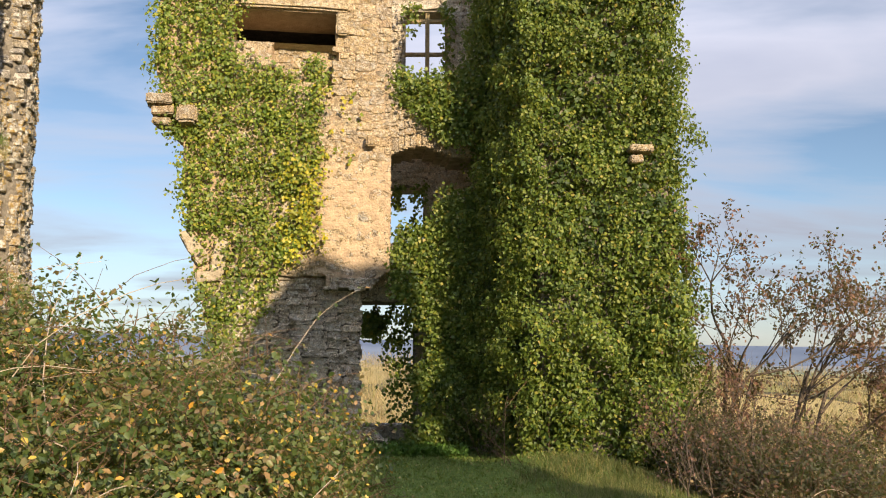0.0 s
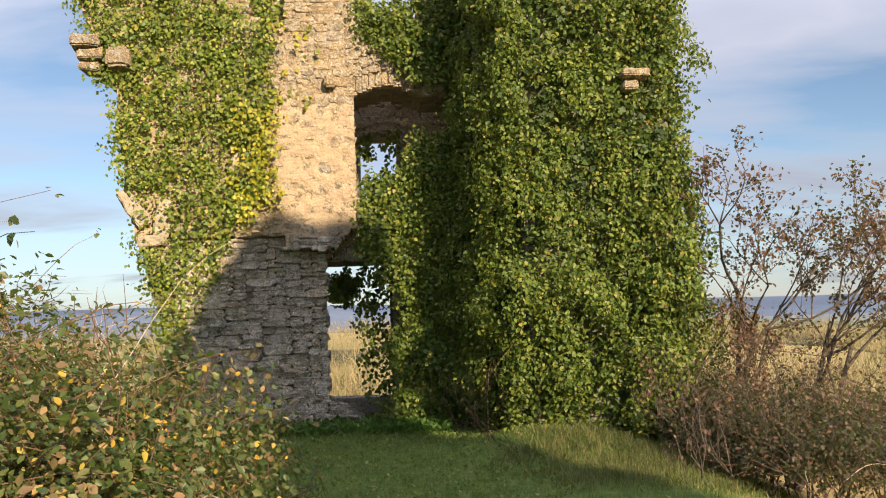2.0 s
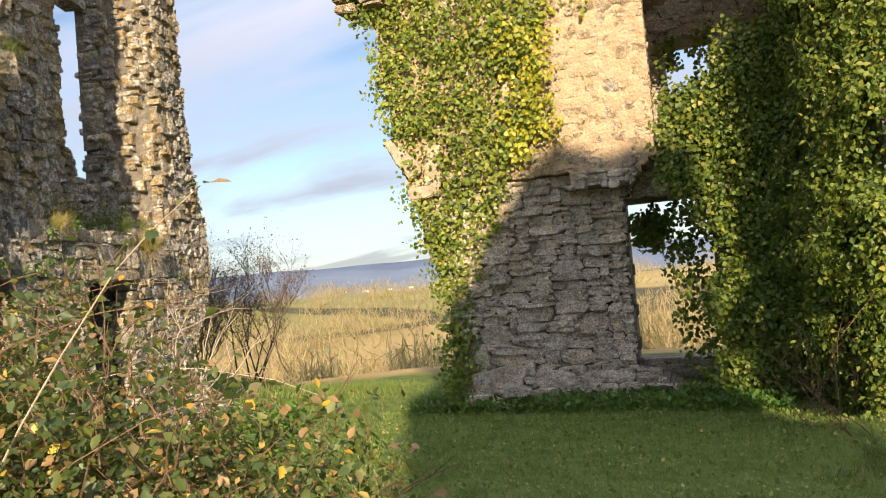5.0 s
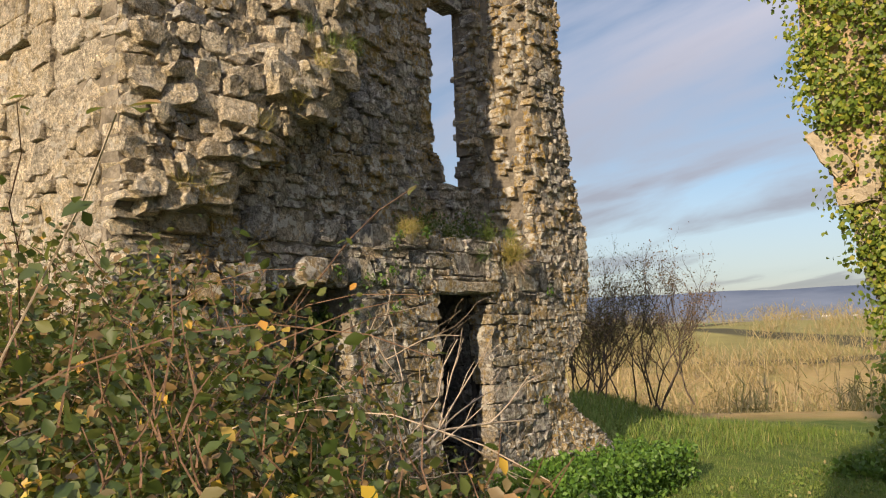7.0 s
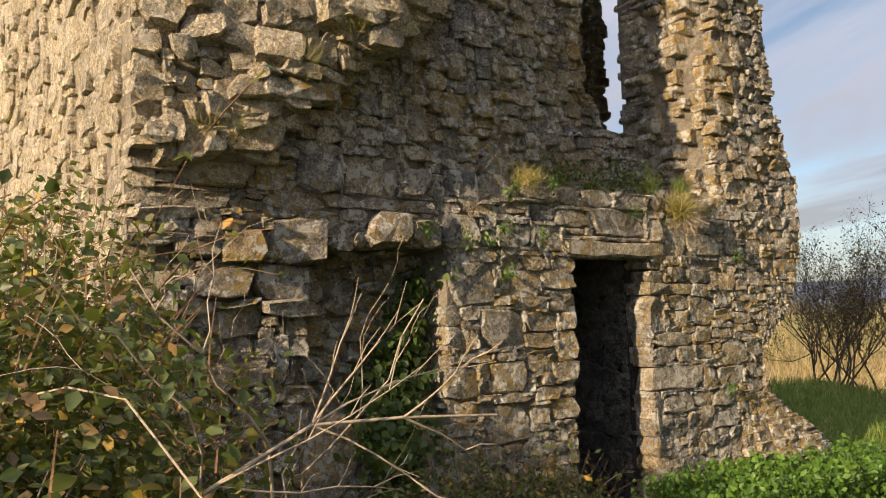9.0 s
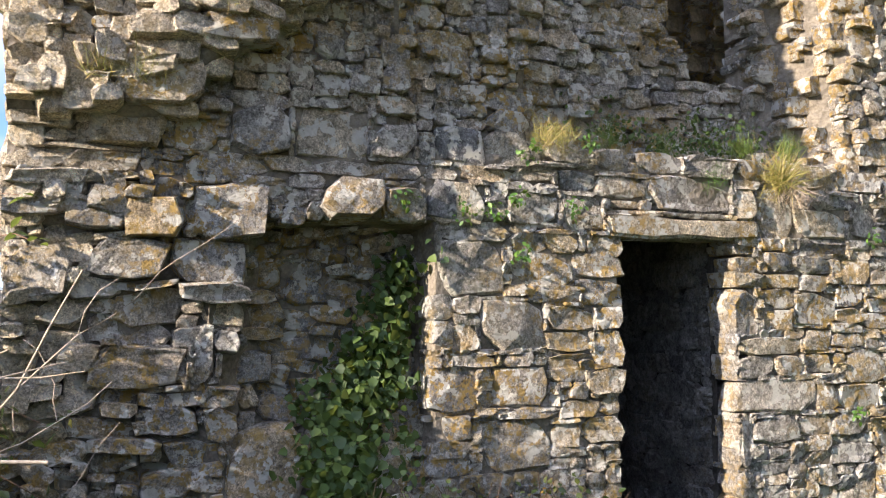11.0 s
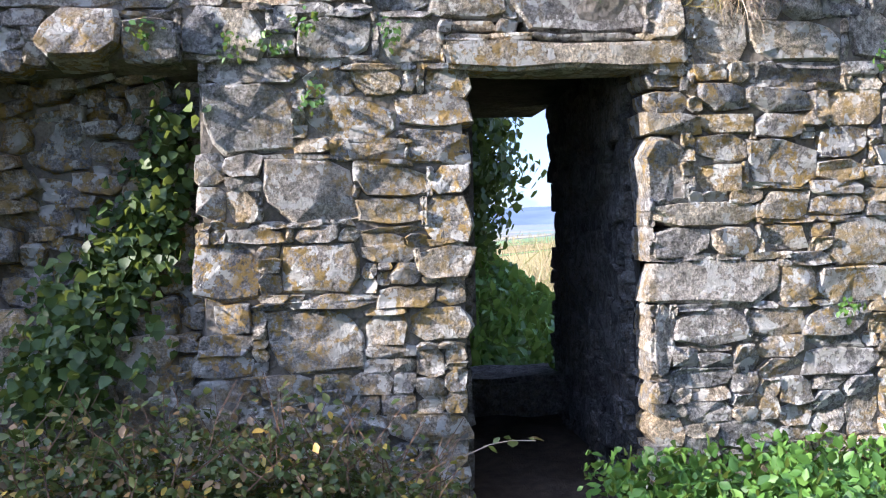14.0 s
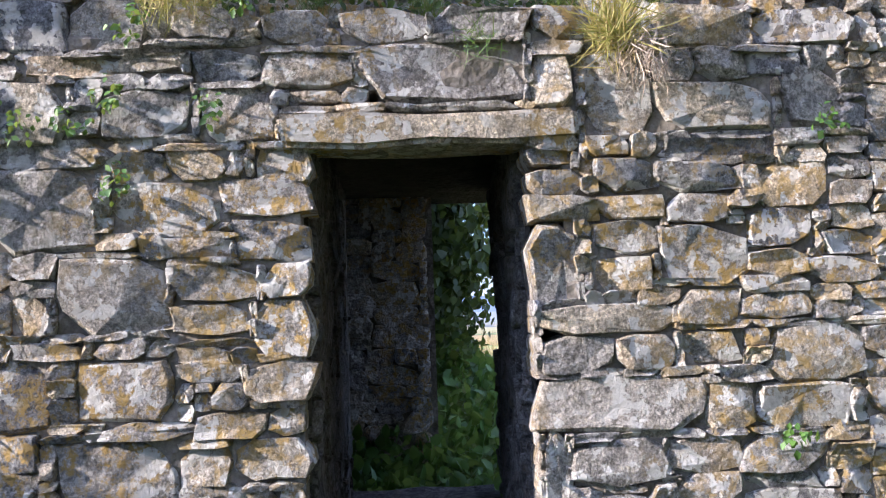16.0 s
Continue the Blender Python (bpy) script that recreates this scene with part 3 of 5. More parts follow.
SOUTH_JAMB_STONES = [
    (1.61, 1.97, 1.68, 1.95), (2.03, 2.37, 1.72, 1.9), (2.38, 2.69, 1.77, 1.9), (2.19, 2.42, 1.64, 1.71), (2.43, 2.68, 1.62, 1.76), (1.85, 2.2, 1.39, 1.64),
    (2.22, 2.51, 1.49, 1.62), (2.52, 2.68, 1.5, 1.61), (1.58, 1.69, 1.42, 1.54), (1.7, 1.82, 1.39, 1.53), (2.21, 2.47, 1.38, 1.48), (2.49, 2.69, 1.3, 1.49),
    (1.97, 2.14, 1.31, 1.38), (1.69, 1.92, 1.31, 1.37), (1.56, 1.82, 1.08, 1.31), (1.91, 2.22, 1.11, 1.3), (2.23, 2.45, 1.22, 1.29), (2.46, 2.69, 1.15, 1.28),
    (2.29, 2.52, 1.03, 1.12), (2.24, 2.41, 0.88, 1.01), (1.84, 2.23, 0.78, 1.03), (2.42, 2.68, 0.9, 1.03),
]
NORTH_JAMB_STONES = [
    (3.43, 3.58, 1.92, 1.98), (3.63, 3.78, 1.95, 2.02), (3.43, 3.61, 1.82, 1.91), (3.66, 3.87, 1.83, 1.94), (3.88, 4.3, 1.93, 2.01), (3.87, 4.15, 1.82, 1.92),
    (4.23, 4.48, 1.76, 1.92), (3.66, 3.9, 1.73, 1.81), (3.91, 4.13, 1.71, 1.81), (3.43, 3.59, 1.45, 1.72), (3.63, 3.85, 1.48, 1.6), (3.65, 3.87, 1.61, 1.72),
    (3.88, 4.18, 1.51, 1.7), (4.19, 4.41, 1.62, 1.75), (3.45, 3.92, 1.34, 1.44), (3.93, 4.15, 1.36, 1.48), (4.4, 4.58, 1.37, 1.44),
]
NORTH_STONES = [
    (3.45, 3.7, 1.21, 1.33), (3.71, 3.91, 1.21, 1.33), (3.93, 4.14, 1.23, 1.34), (4.24, 4.57, 1.16, 1.34), (3.44, 4, 1.01, 1.2), (4.01, 4.17, 1, 1.16),
    (4.18, 4.51, 1, 1.15), (3.45, 3.53, 0.71, 1), (3.54, 3.86, 0.83, 0.98), (3.87, 4.12, 0.86, 0.99), (4.13, 4.41, 0.85, 0.99), (3.88, 4.29, 2.04, 2.2),
    (4.04, 4.21, 2.21, 2.31), (4.22, 4.41, 2.22, 2.31), (4.34, 4.55, 2.04, 2.25), (4.24, 4.62, 2.33, 2.46), (3.9, 4.22, 2.33, 2.48),
]
STRING_COURSE = [
    (0.09, 0.44, 2.5, 2.7), (-0.02, 0.29, 2.33, 2.52), (0.33, 0.52, 2.32, 2.49), (0.59, 0.85, 2.33, 2.55), (0.88, 1.25, 2.33, 2.56), (1.26, 1.48, 2.36, 2.52),
    (1.61, 1.87, 2.36, 2.54), (1.88, 2.14, 2.36, 2.54), (-0.12, 0.18, 2.21, 2.3), (0.38, 0.74, 2.23, 2.3), (0.74, 0.97, 2.25, 2.33), (0.97, 1.31, 2.25, 2.32),
    (1.31, 1.51, 2.25, 2.32), (1.52, 1.72, 2.26, 2.33), (1.72, 2.04, 2.26, 2.34), (2.04, 2.27, 2.28, 2.34), (0.58, 0.84, 2.17, 2.23), (0.86, 1.03, 2.18, 2.25),
    (1.02, 1.31, 2.04, 2.23), (1.31, 1.52, 2.04, 2.21), (1.54, 1.87, 2.04, 2.25), (-0.1, 0.13, 1.95, 2.07), (0.13, 0.37, 1.93, 2.09), (0.42, 0.75, 1.93, 2.17),
]
TORN_STONES = [
    (0.01, 0.3, 1.73, 1.91), (0.32, 0.65, 1.72, 1.91), (0.09, 0.38, 1.53, 1.69), (0.46, 0.66, 1.51, 1.63), (0.04, 0.41, 1.25, 1.43), (0.42, 0.53, 1.27, 1.52),
    (0.54, 0.81, 1.24, 1.39), (0.73, 0.92, 1.05, 1.17), (0.59, 0.98, 0.7, 1.05), (0.24, 0.46, 1.05, 1.17), (0.49, 0.63, 1.01, 1.15), (0.32, 0.54, 0.92, 1.02),
    (-0.09, 0.19, 1.04, 1.13), (0.02, 0.21, 0.9, 0.98), (0.22, 0.44, 0.78, 0.9),
]
WEST_KEYS = LEDGE_STONES + SOUTH_JAMB_STONES + NORTH_JAMB_STONES + NORTH_STONES + STRING_COURSE + TORN_STONES

west = thing("wall_west", "ruined grey limestone rubble wall with a low doorway and broken upper window", "wall", "structure", m=WEST)
core("wall_core", west, lambda s, z: west_mask(s, z) and z < 2.4 and not (DOOR_L < s < DOOR_R + .12 and z < DOOR_TOP + .2), west_out, -.35, 5.75, -.3, 2.4, 2.1, MORTAR_DARK)
core("wall_core", west, west_mask, west_out, -.35, 5.75, 2.4, 7.5, .7, MORTAR_DARK)



def west_stone(s, z):
    edge = 2.38 + max(0.0, s - 0.25) * 0.92
    return STONE_PALE if (s < 1.6 and z > edge and random.random() < .6) or (s < 0 and z > 1) else STONE_GREY


face_stones(west, [r for r in pack(west_mask, -.35, 5.75, -.1, 7.45, [.03, .06, .06, .06, .06, .09, .09, .09, .12, .12], WEST_KEYS) if r[2] < .9], west_out, west_stone,
            lambda s, z: .2 < s < 4.6 and .6 < z < 2.6, west_rough, .2)


# boulders of the torn vault and of the ledge below it stand well out of the face
boulders = []
for _ in range(95):
    bs = rnd(-.3, 1.5)
    boulders.append((bs, 2.4 + max(0.0, bs - .25) * .92 + rnd(.02, 1.1), rnd(.1, .28), rnd(.07, .17)))
face_stones(west, boulders, west_out, STONE_PALE, lambda s, z: True, .075, .28, .05, 13.0)
face_stones(west, [(-.2, 2.1, .3, .2), (.1, 2.06, .26, .12), (1.16, 2.13, .29, .18), (1.42, 2.12, .2, .16), (1.46, 1.34, .16, .27), (1.42, 1.16, .18, .05), (-.2, 1.75, .25, .22), (.26, 2.01, .24, .15), (.2, 1.34, .36, .18), (.78, .87, .38, .34)],
            west_out, STONE_GREY, lambda s, z: True, .07, .28, .02, 7.0)


def panel(name, label, m, w, h, stone, mortar, sizes=(.09, .12, .15, .18), thick=.25, near=None, mask=None, keys=(), proud=.025, loose=.02, tilt=3.0):
    """A plain stretch of rubble wall, as jambs and returns have it; its face towards -y of m."""
    ob = thing(name, label, "wall", "structure", m=m)
    inside = mask or (lambda s, z: True)
    core("wall_core", ob, inside, lambda s, z: 0.0, 0, w, 0, h, thick, mortar, 0.1)
    face_stones(ob, pack(inside, 0, w, 0, h, list(sizes), keys), lambda s, z: 0.0, stone, near or (lambda s, z: False), proud, .16, loose, tilt)
    return ob


# jambs of the doorway, an added vault over it, and the stub of wall beyond
# Jamb stone and mortar are darkened to stand in for passage shade.
panel("wall_jamb_north", "rubble side of the doorway passage, darkened for shade", WEST @ pose(DOOR_R + .1, 2.1, 0, 0, 0, -93.0), 1.86, 2.2, STONE_SHADED, MORTAR_SHADED, thick=.03, near=lambda s, z: True)
panel("wall_jamb_south", "rubble side of the doorway passage, darkened for shade", WEST @ pose(DOOR_L + .018, .1, 0, 0, 0, 90 + 1), 1.95, 2.2, STONE_SHADED, MORTAR_SHADED, thick=.03, proud=.012, loose=.006)
panel("wall_stub", "broken rubble stub beyond the doorway", WEST @ pose(1.8, 3.6, -.2), 1.35, 2.9, STONE_GREY, MORTAR_DARK, thick=.5, near=lambda s, z: True)

# Vault and side are added to keep daylight off the stub, coloured as shade.
vault = thing("wall_vault", "added rubble vault behind the doorway, darkened for shade", "wall", "structure", m=WEST @ pose(1.5, 2.15, 2.3))
core("wall_core", vault, lambda s, z: True, lambda s, z: 0.0, 0, 2.3, 0, 1.0, 1.9, MORTAR_SHADED, .1)
panel("wall_vault_side", "added rubble side of the vault behind the doorway, darkened for shade", WEST @ pose(1.6, 2.1, -.2, 0, 0, 90), 1.95, 2.6, STONE_SHADED, MORTAR_SHADED, thick=.2)

# south return of the west ruin, facing the sun
SOUTH = WEST @ pose(-.33, 4.9, 0, 0, 0, -90)
panel("wall_south", "pale sunlit limestone wall end of the west ruin", SOUTH, 4.84, 7.4, STONE_PALE, MORTAR_GREY, sizes=(.06, .09, .12, .15, .18, .21, .24), thick=.3, near=lambda s, z: s > 3.0 and 1.0 < z < 5.0, proud=.05, loose=.03, tilt=6.0)
panel("wall_back", "outer rubble face of the west ruin", WEST @ pose(5.2, 2.15, -.2, 0, 0, 180), 1.6, 5.5, STONE_GREY, MORTAR_GREY, thick=.04)

# ---- the north tower ----
TOWER = pose(-5.3, 14.3, 0, 0, 0, 8.5)


def tower_left(z):
    return profile(z, (0, .7, 1.3, 2.05, 2.75, 3.55, 4.4, 5.3, 5.5, 5.95, 6.7, 7.5, 9.6), (1.46, 1.48, 1.52, 1.33, 1.15, .95, .83, .79, .6, .46, .28, .3, .34)) + .05 * noise.noise((z * 2, 4, 4))


def tower_right(z):
    if z > 3.1:
        return 4.42
    if z > 2.65:
        return 4.42 - .35 * (3.1 - z) / .45 - .1
    return 3.92 + .04 * noise.noise((z * 5, 0, 2)) + .55 * (1 - ramp01(.05, .5, z))


def tower_mask(s, z):
    if 1.56 < s < 3.4 and 7.2 < z < 7.82:
        return False
    return tower_left(z) < s < tower_right(z)


def tower_out(s, z):
    breast = 3.02 if s < 3.3 else 2.77
    o = .05 + .07 * ramp01(3.0, 3.25, s) * (1 - ramp01(5.1, 5.3, z)) if z > breast else -.12 * ramp01(2.4, 3.4, s) - .04
    if 2.3 < s < 3.42 and 6.4 < z < 7.2:
        o -= .22
    o += .25 * (1 - ramp01(0, .9, z)) * ramp01(1.6, 2.0, s)
    o += .08 * noise.noise((s * 1.6, z * 1.6, 8)) * (1 - ramp01(3.0, 3.4, z))
    return o


tower = thing("wall_tower", "tall buff rubble tower wall, ivy-clad, with a torn base", "wall", "structure", m=TOWER)
core("wall_core", tower, tower_mask, tower_out, 0, 4.6, -.2, 2.8, .95, MORTAR_DARK)
core("wall_core", tower, tower_mask, tower_out, 0, 4.6, 2.8, 9.6, .95, MORTAR_BUFF)
TOWER_KEYS = [(2.0, 2.5, .3, .55), (2.6, 3.1, .25, .45), (1.9, 2.3, .85, 1.1), (3.2, 3.6, .9, 1.1), (2.4, 2.9, 1.1, 1.3), (1.75, 2.2, 0, .2), (2.3, 2.9, 0, .16), (1.8, 2.1, .2, .5), (2.95, 3.35, .5, .7), (2.2, 2.6, 1.35, 1.5)]
face_stones(tower, pack(lambda s, z: tower_mask(s, z) and z < 3.0, 0, 4.6, -.05, 3.0, [.06, .06, .09, .09, .12, .12, .15], TOWER_KEYS, long=(1.8, 4.5)), tower_out, STONE_DARK, lambda s, z: s > 1.3, .06, .3, .045, 3.5)
face_stones(tower, pack(lambda s, z: tower_mask(s, z) and s > 1.4, 0, 4.6, 3.0, 9.5, [.06, .09, .12, .15, .18]), tower_out, STONE_TOWER, lambda s, z: 2.0 < s and 3.0 < z < 6.4, lambda s, z: (-.018, .012, 2.0) if s > 3.0 and z < 5.1 else (.008, .014, 2.5), .2)

# recess between the two halves of the tower: its back wall with three openings
BACK = pose(-2.6, 17.0, 0)


def back_mask(s, z):
    x = s - 2.6
    if -1.9 < x < -.55 and .3 < z < 2.85:
        return False
    if -1.15 < x < -.4 and 3.9 < z < 5.05:
        return False
    if -.85 < x < .1 and 7.2 < z < 8.85:
        return False
    return True


recess = thing("wall_recess", "shadowed back wall of the tower with window openings", "wall", "structure", m=BACK)
core("wall_core", recess, back_mask, lambda s, z: 0.0, 0, 3.6, -.2, 9.6, .5, MORTAR_GREY, 0.1)
face_stones(recess, pack(back_mask, 0, 3.6, 0, 9.5, [.12, .15, .18, .21], cell=.05), lambda s, z: 0.0, STONE_DARK, lambda s, z: False)

# arch and floor band that bridge the recess, and the lower lintel
def band_mask(s, z):
    x = s
    if z < 5.22 + .16 * math.sin(math.pi * max(0, min(1, (x - .05) / 1.1))):
        return False
    return z < 6.15 + .5 * ramp01(.2, 1.5, x) * .6


band = thing("wall_arch", "broken stone arch spanning the tower recess", "wall", "structure", m=pose(-1.0, 14.93, 0, 0, 0, 6))
core("wall_core", band, band_mask, lambda s, z: 0.0, 0, 1.7, 4.9, 6.6, 1.0, MORTAR_GREY)
face_stones(band, pack(band_mask, 0, 1.7, 5.0, 6.5, [.06, .09, .12], [(.1 + .105 * i, .195 + .105 * i, 5.26 + .16 * math.sin(math.pi * (.1 + .105 * i) / 1.1), 5.5 + .12 * math.sin(math.pi * (.1 + .105 * i) / 1.1)) for i in range(10)]), lambda s, z: 0.0, STONE_TOWER, lambda s, z: True)
low = thing("wall_lintel", "rough stone lintel over the tower opening", "lintel", "structure", m=pose(-1.75, 15.32, 2.62, 0, 0, 4))
core("wall_core", low, lambda s, z: True, lambda s, z: 0.0, 0, 2.3, 0, .5, 1.2, MORTAR_GREY)
face_stones(low, pack(lambda s, z: True, 0, 2.3, 0, .5, [.12, .15, .24]), lambda s, z: 0.0, STONE_DARK, lambda s, z: True)


def prism(name, label, foot, z0, z1, material, category="wall"):
    bm = bmesh.new()
    lo = [bm.verts.new((x, y, z0)) for x, y in foot]
    hi = [bm.verts.new((x, y, z1)) for x, y in foot]
    k = len(foot)
    for i in range(k):
        bm.faces.new((lo[i], lo[(i + 1) % k], hi[(i + 1) % k], hi[i]))
    bm.faces.new(hi)
    bm.faces.new(lo[::-1])
    bmesh.ops.subdivide_edges(bm, edges=bm.edges[:], cuts=6, use_grid_fill=True)
    for v in bm.verts:
        v.co += Vector((noise.noise(v.co * 1.7), noise.noise(v.co * 1.7 + Vector((9, 0, 0))), 0)) * .06
    me = bpy.data.meshes.new(name)
    bm.to_mesh(me)
    bm.free()
    me.materials.append(material)
    return tagged(new(name, me), label, category, kind="structure")


# the ivy-clad turret
TURRET = [(1.5, 13.0), (3.46, 12.9), (3.6, 17.4), (.8, 17.4), (.75, 15.4)]
# Dark core colour stands in for shade where the ivy thins.
prism("wall_turret", "square rubble turret buried in ivy", TURRET, -.6, 9.6, MORTAR_DARK)
panel("wall_turret_foot", "dark rubble foot of the turret under ivy", pose(.1, 15.5, 0, 0, 0, -42), 1.5, 2.6, STONE_DARK, MORTAR_GREY, thick=.3, near=lambda s, z: True)

# unseen wall added behind the walker, outlined so its shade falls across the lawn
def shade_wall(outline, y0, y1):
    bm = bmesh.new()
    front = [bm.verts.new((x, y0, z)) for x, z in outline]
    back = [bm.verts.new((x, y1, z)) for x, z in outline]
    k = len(outline)
    bm.faces.new(front)
    bm.faces.new(back[::-1])
    for i in range(k):
        bm.faces.new((front[i], back[i], back[(i + 1) % k], front[(i + 1) % k]))
    me = bpy.data.meshes.new("shade_wall")
    bm.to_mesh(me)
    bm.free()
    me.materials.append(MORTAR_BUFF)
    tagged(new("wall_shade_caster", me), "unseen wall with a sloping broken top, added to shade the lawn", "wall", kind="structure")


shade_wall([(5.90, -0.50), (10.00, -0.50), (10.05, 7.00), (9.85, 11.26), (9.15, 11.41), (8.65, 11.26), (8.05, 11.51), (7.75, 11.06), (7.45, 10.76), (7.15, 10.06), (6.75, 9.76), (6.45, 9.16), (6.15, 8.91), (6.00, 8.46), (5.95, 7.20)], -5.9, -5.0)


# ---- ivy ----
def ivy_on(m, inside, s0, s1, z0, z1, per_m2, out, swell=0.12):
    """Bunch places on a wall's face and their outward ways, in the world."""
    k = int((s1 - s0) * (z1 - z0) * per_m2)
    pts = []
    for _ in range(k):
        s, z = rnd(s0, s1), rnd(z0, z1)
        if inside(s, z):
            pts.append((s, -out(s, z) - .04 - swell * (.5 + .7 * noise.noise((s * 1.8, z * 1.8, 6))) - rnd(0, .06), z))
    a = np.array(m)
    p = np.array(pts) @ a[:3, :3].T + a[:3, 3]
    return p, np.tile(a[:3, :3] @ np.array([0, -1, 0.25]), (len(p), 1))


def wobble(s, z, amp=.18, f=2.2):
    return amp * noise.noise((s * f, z * f, 1.7))


def tower_ivy(s, z):
    """The left half of the tower, but for the bare strip, the opening and a few bald patches."""
    x = s + wobble(s, z)
    edge = profile(z, (0, 1.4, 2.1, 2.85, 3.45, 3.95, 5.4, 6.2), (1.8, 1.8, 2.1, 2.4, 2.75, 3.0, 3.1, 3.2))
    if z > 6.3:
        edge = 3.3 if z < 6.75 + wobble(s, z, .4) else 1.75
    if .7 < s < 1.6 and 2.88 < z < 3.8 and abs(s - 1.1 + (z - 3.3) * .25) < .42 and wobble(s * 3, z * 3, 1) > -.2:
        return False
    if abs(s - 2.6 + (z - 4.15) * .3) < .14 and 3.92 < z < 4.36:
        return False
    return tower_left(z) - .08 < s and x < edge


def swept(points, normals):
    return np.concatenate(points), np.concatenate(normals)


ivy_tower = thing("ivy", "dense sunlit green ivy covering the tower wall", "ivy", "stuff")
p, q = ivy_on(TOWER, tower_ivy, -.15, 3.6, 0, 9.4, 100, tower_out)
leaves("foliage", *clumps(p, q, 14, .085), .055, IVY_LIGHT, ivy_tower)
yellow = lambda s, z: 2.5 < s + wobble(s, z) < 3.2 and 3.3 < z < 5.1 and wobble(s * 2, z * 2, 1) > -.25
p, q = ivy_on(TOWER, yellow, 2.2, 3.3, 3.3, 5.4, 70, tower_out, .24)
leaves("yellow_leaves", *clumps(p, q, 13, .07), .058, IVY_YELLOW, ivy_tower, label="yellowing ivy leaves")
spray = lambda s, z: 3.0 < s < 3.8 and 4.8 < z < 6.4 and wobble(s * 2.5, z * 2.5, 1) > .2
p, q = ivy_on(TOWER, spray, 2.8, 3.8, 4.7, 6.5, 60, tower_out, .03)
leaves("spray", *clumps(p, q, 6, .06), .07, IVY_YELLOW, ivy_tower, label="thin yellowing ivy sprays")

ivy_turret = thing("ivy", "thick bushy ivy burying the square turret", "ivy", "stuff")
P, Q = [], []
for (ax, ay), (bx, by), dens in ((TURRET[0], TURRET[1], 150), ((3.46, 12.9), (3.55, 17.4), 45), (TURRET[4], TURRET[0], 110)):
    d = Vector((bx - ax, by - ay, 0))
    w = d.length
    d.normalize()
    nrm = Vector((d.y, -d.x, 0))
    for _ in range(int(w * 9.6 * dens)):
        s, z = rnd(-.25, w + .2), rnd(0, 9.5) ** 1.0
        def lump(u, v):
            return .36 * noise.noise((u * 2.3, v * 2.0, ax)) + .2 * noise.noise((u * 5, v * 4.4, ax))
        swell = .14 + .34 * max(0, noise.noise((ax + d.x * s, ay + d.y * s, z * .8))) + .28 * (1 - ramp01(.8, 4.5, z)) * ramp01(.1, 1.0, z) + lump(s, z)
        if noise.noise((s * 2.3, z * 2.0, ax)) < rnd(-.75, -.3):
            continue
        pos = Vector((ax, ay, z)) + d * s + nrm * swell
        P.append(pos)
        Q.append(nrm + d * (lump(s - .08, z) - lump(s + .08, z)) * 3 + Vector((0, 0, .3 + (lump(s, z - .08) - lump(s, z + .08)) * 3)))
leaves("foliage", *clumps(np.array(P), np.array(Q), 16, .07), .062, IVY, ivy_turret, LEAF_OVAL, wild=.65)
# Dark leaf layer fills the gaps, its colour standing in for shade there.
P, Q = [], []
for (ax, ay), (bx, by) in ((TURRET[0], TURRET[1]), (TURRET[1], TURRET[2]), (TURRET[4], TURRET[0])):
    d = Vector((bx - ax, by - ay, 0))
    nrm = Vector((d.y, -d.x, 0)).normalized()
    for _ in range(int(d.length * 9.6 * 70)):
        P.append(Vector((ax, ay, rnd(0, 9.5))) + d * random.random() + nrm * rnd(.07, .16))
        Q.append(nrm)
leaves("inner_foliage", *clumps(np.array(P), np.array(Q), 7, .06), .075, IVY_DARK, ivy_turret, wild=.6, label="dark inner ivy leaves standing in for shade")

ivy_inner = thing("ivy", "hanging dark ivy curtain in the tower recess", "ivy", "stuff")
P, Q = [], []
for _ in range(3000):
    z = rnd(0, 4.6) if random.random() < .75 else rnd(5.4, 6.9)
    x = rnd(-.85, .62) if z < 5 else rnd(-.85, .8)
    if z < 2.6 and x < -.38 + wobble(x, z, .25) or (3.9 < z < 5 and x < -.3 + (z - 3.9) * .5):
        continue
    if z > 5 and (z < 6.3 - .95 * (x + .85) or z > 6.75):
        continue
    P.append((x + wobble(x, z, .12), 14.95 - .2 * noise.noise((x * 2, z * 2, 3)) + (.0 if z < 5 else -.1), z))
    Q.append((0.1, -1, .25))
leaves("foliage", *clumps(np.array(P), np.array(Q), 13, .08), .058, IVY, ivy_inner, wild=.6)
P, Q = [], []
for _ in range(260):
    a, r = rnd(0, 6.28), rnd(0, .22)
    P.append((-1.45 + r * math.cos(a) + .18 * random.random(), 16.2 + rnd(-.2, .3), 2.35 + r * math.sin(a) - rnd(0, .25)))
    Q.append((rnd(-1, 1), -1, 0))
for _ in range(260):
    z = rnd(.4, 2.7)
    P.append((-.75 + rnd(-.22, .3) + wobble(0, z, .3, 3), 16.0 + rnd(-.3, .3), z))
    Q.append((rnd(-1, 1), -1, .2))
for x0, x1, z0, z1, k in ((-1.1, -.85, 4.5, 5.0, 45), (-.65, -.4, 4.1, 5.0, 50), (-.05, .12, 7.3, 8.8, 70), (-.8, -.55, 8.2, 8.8, 35)):
    for _ in range(k):
        P.append((rnd(x0, x1) + wobble(x0, z1, .1), 16.7 + rnd(-.1, .1), z1 - (z1 - z0) * random.random() ** 1.5))
        Q.append((rnd(-1, 1), -1, 0))
leaves("hanging_sprays", *clumps(np.array(P), np.array(Q), 4, .06), .07, IVY, ivy_inner, label="dark hanging ivy sprays")


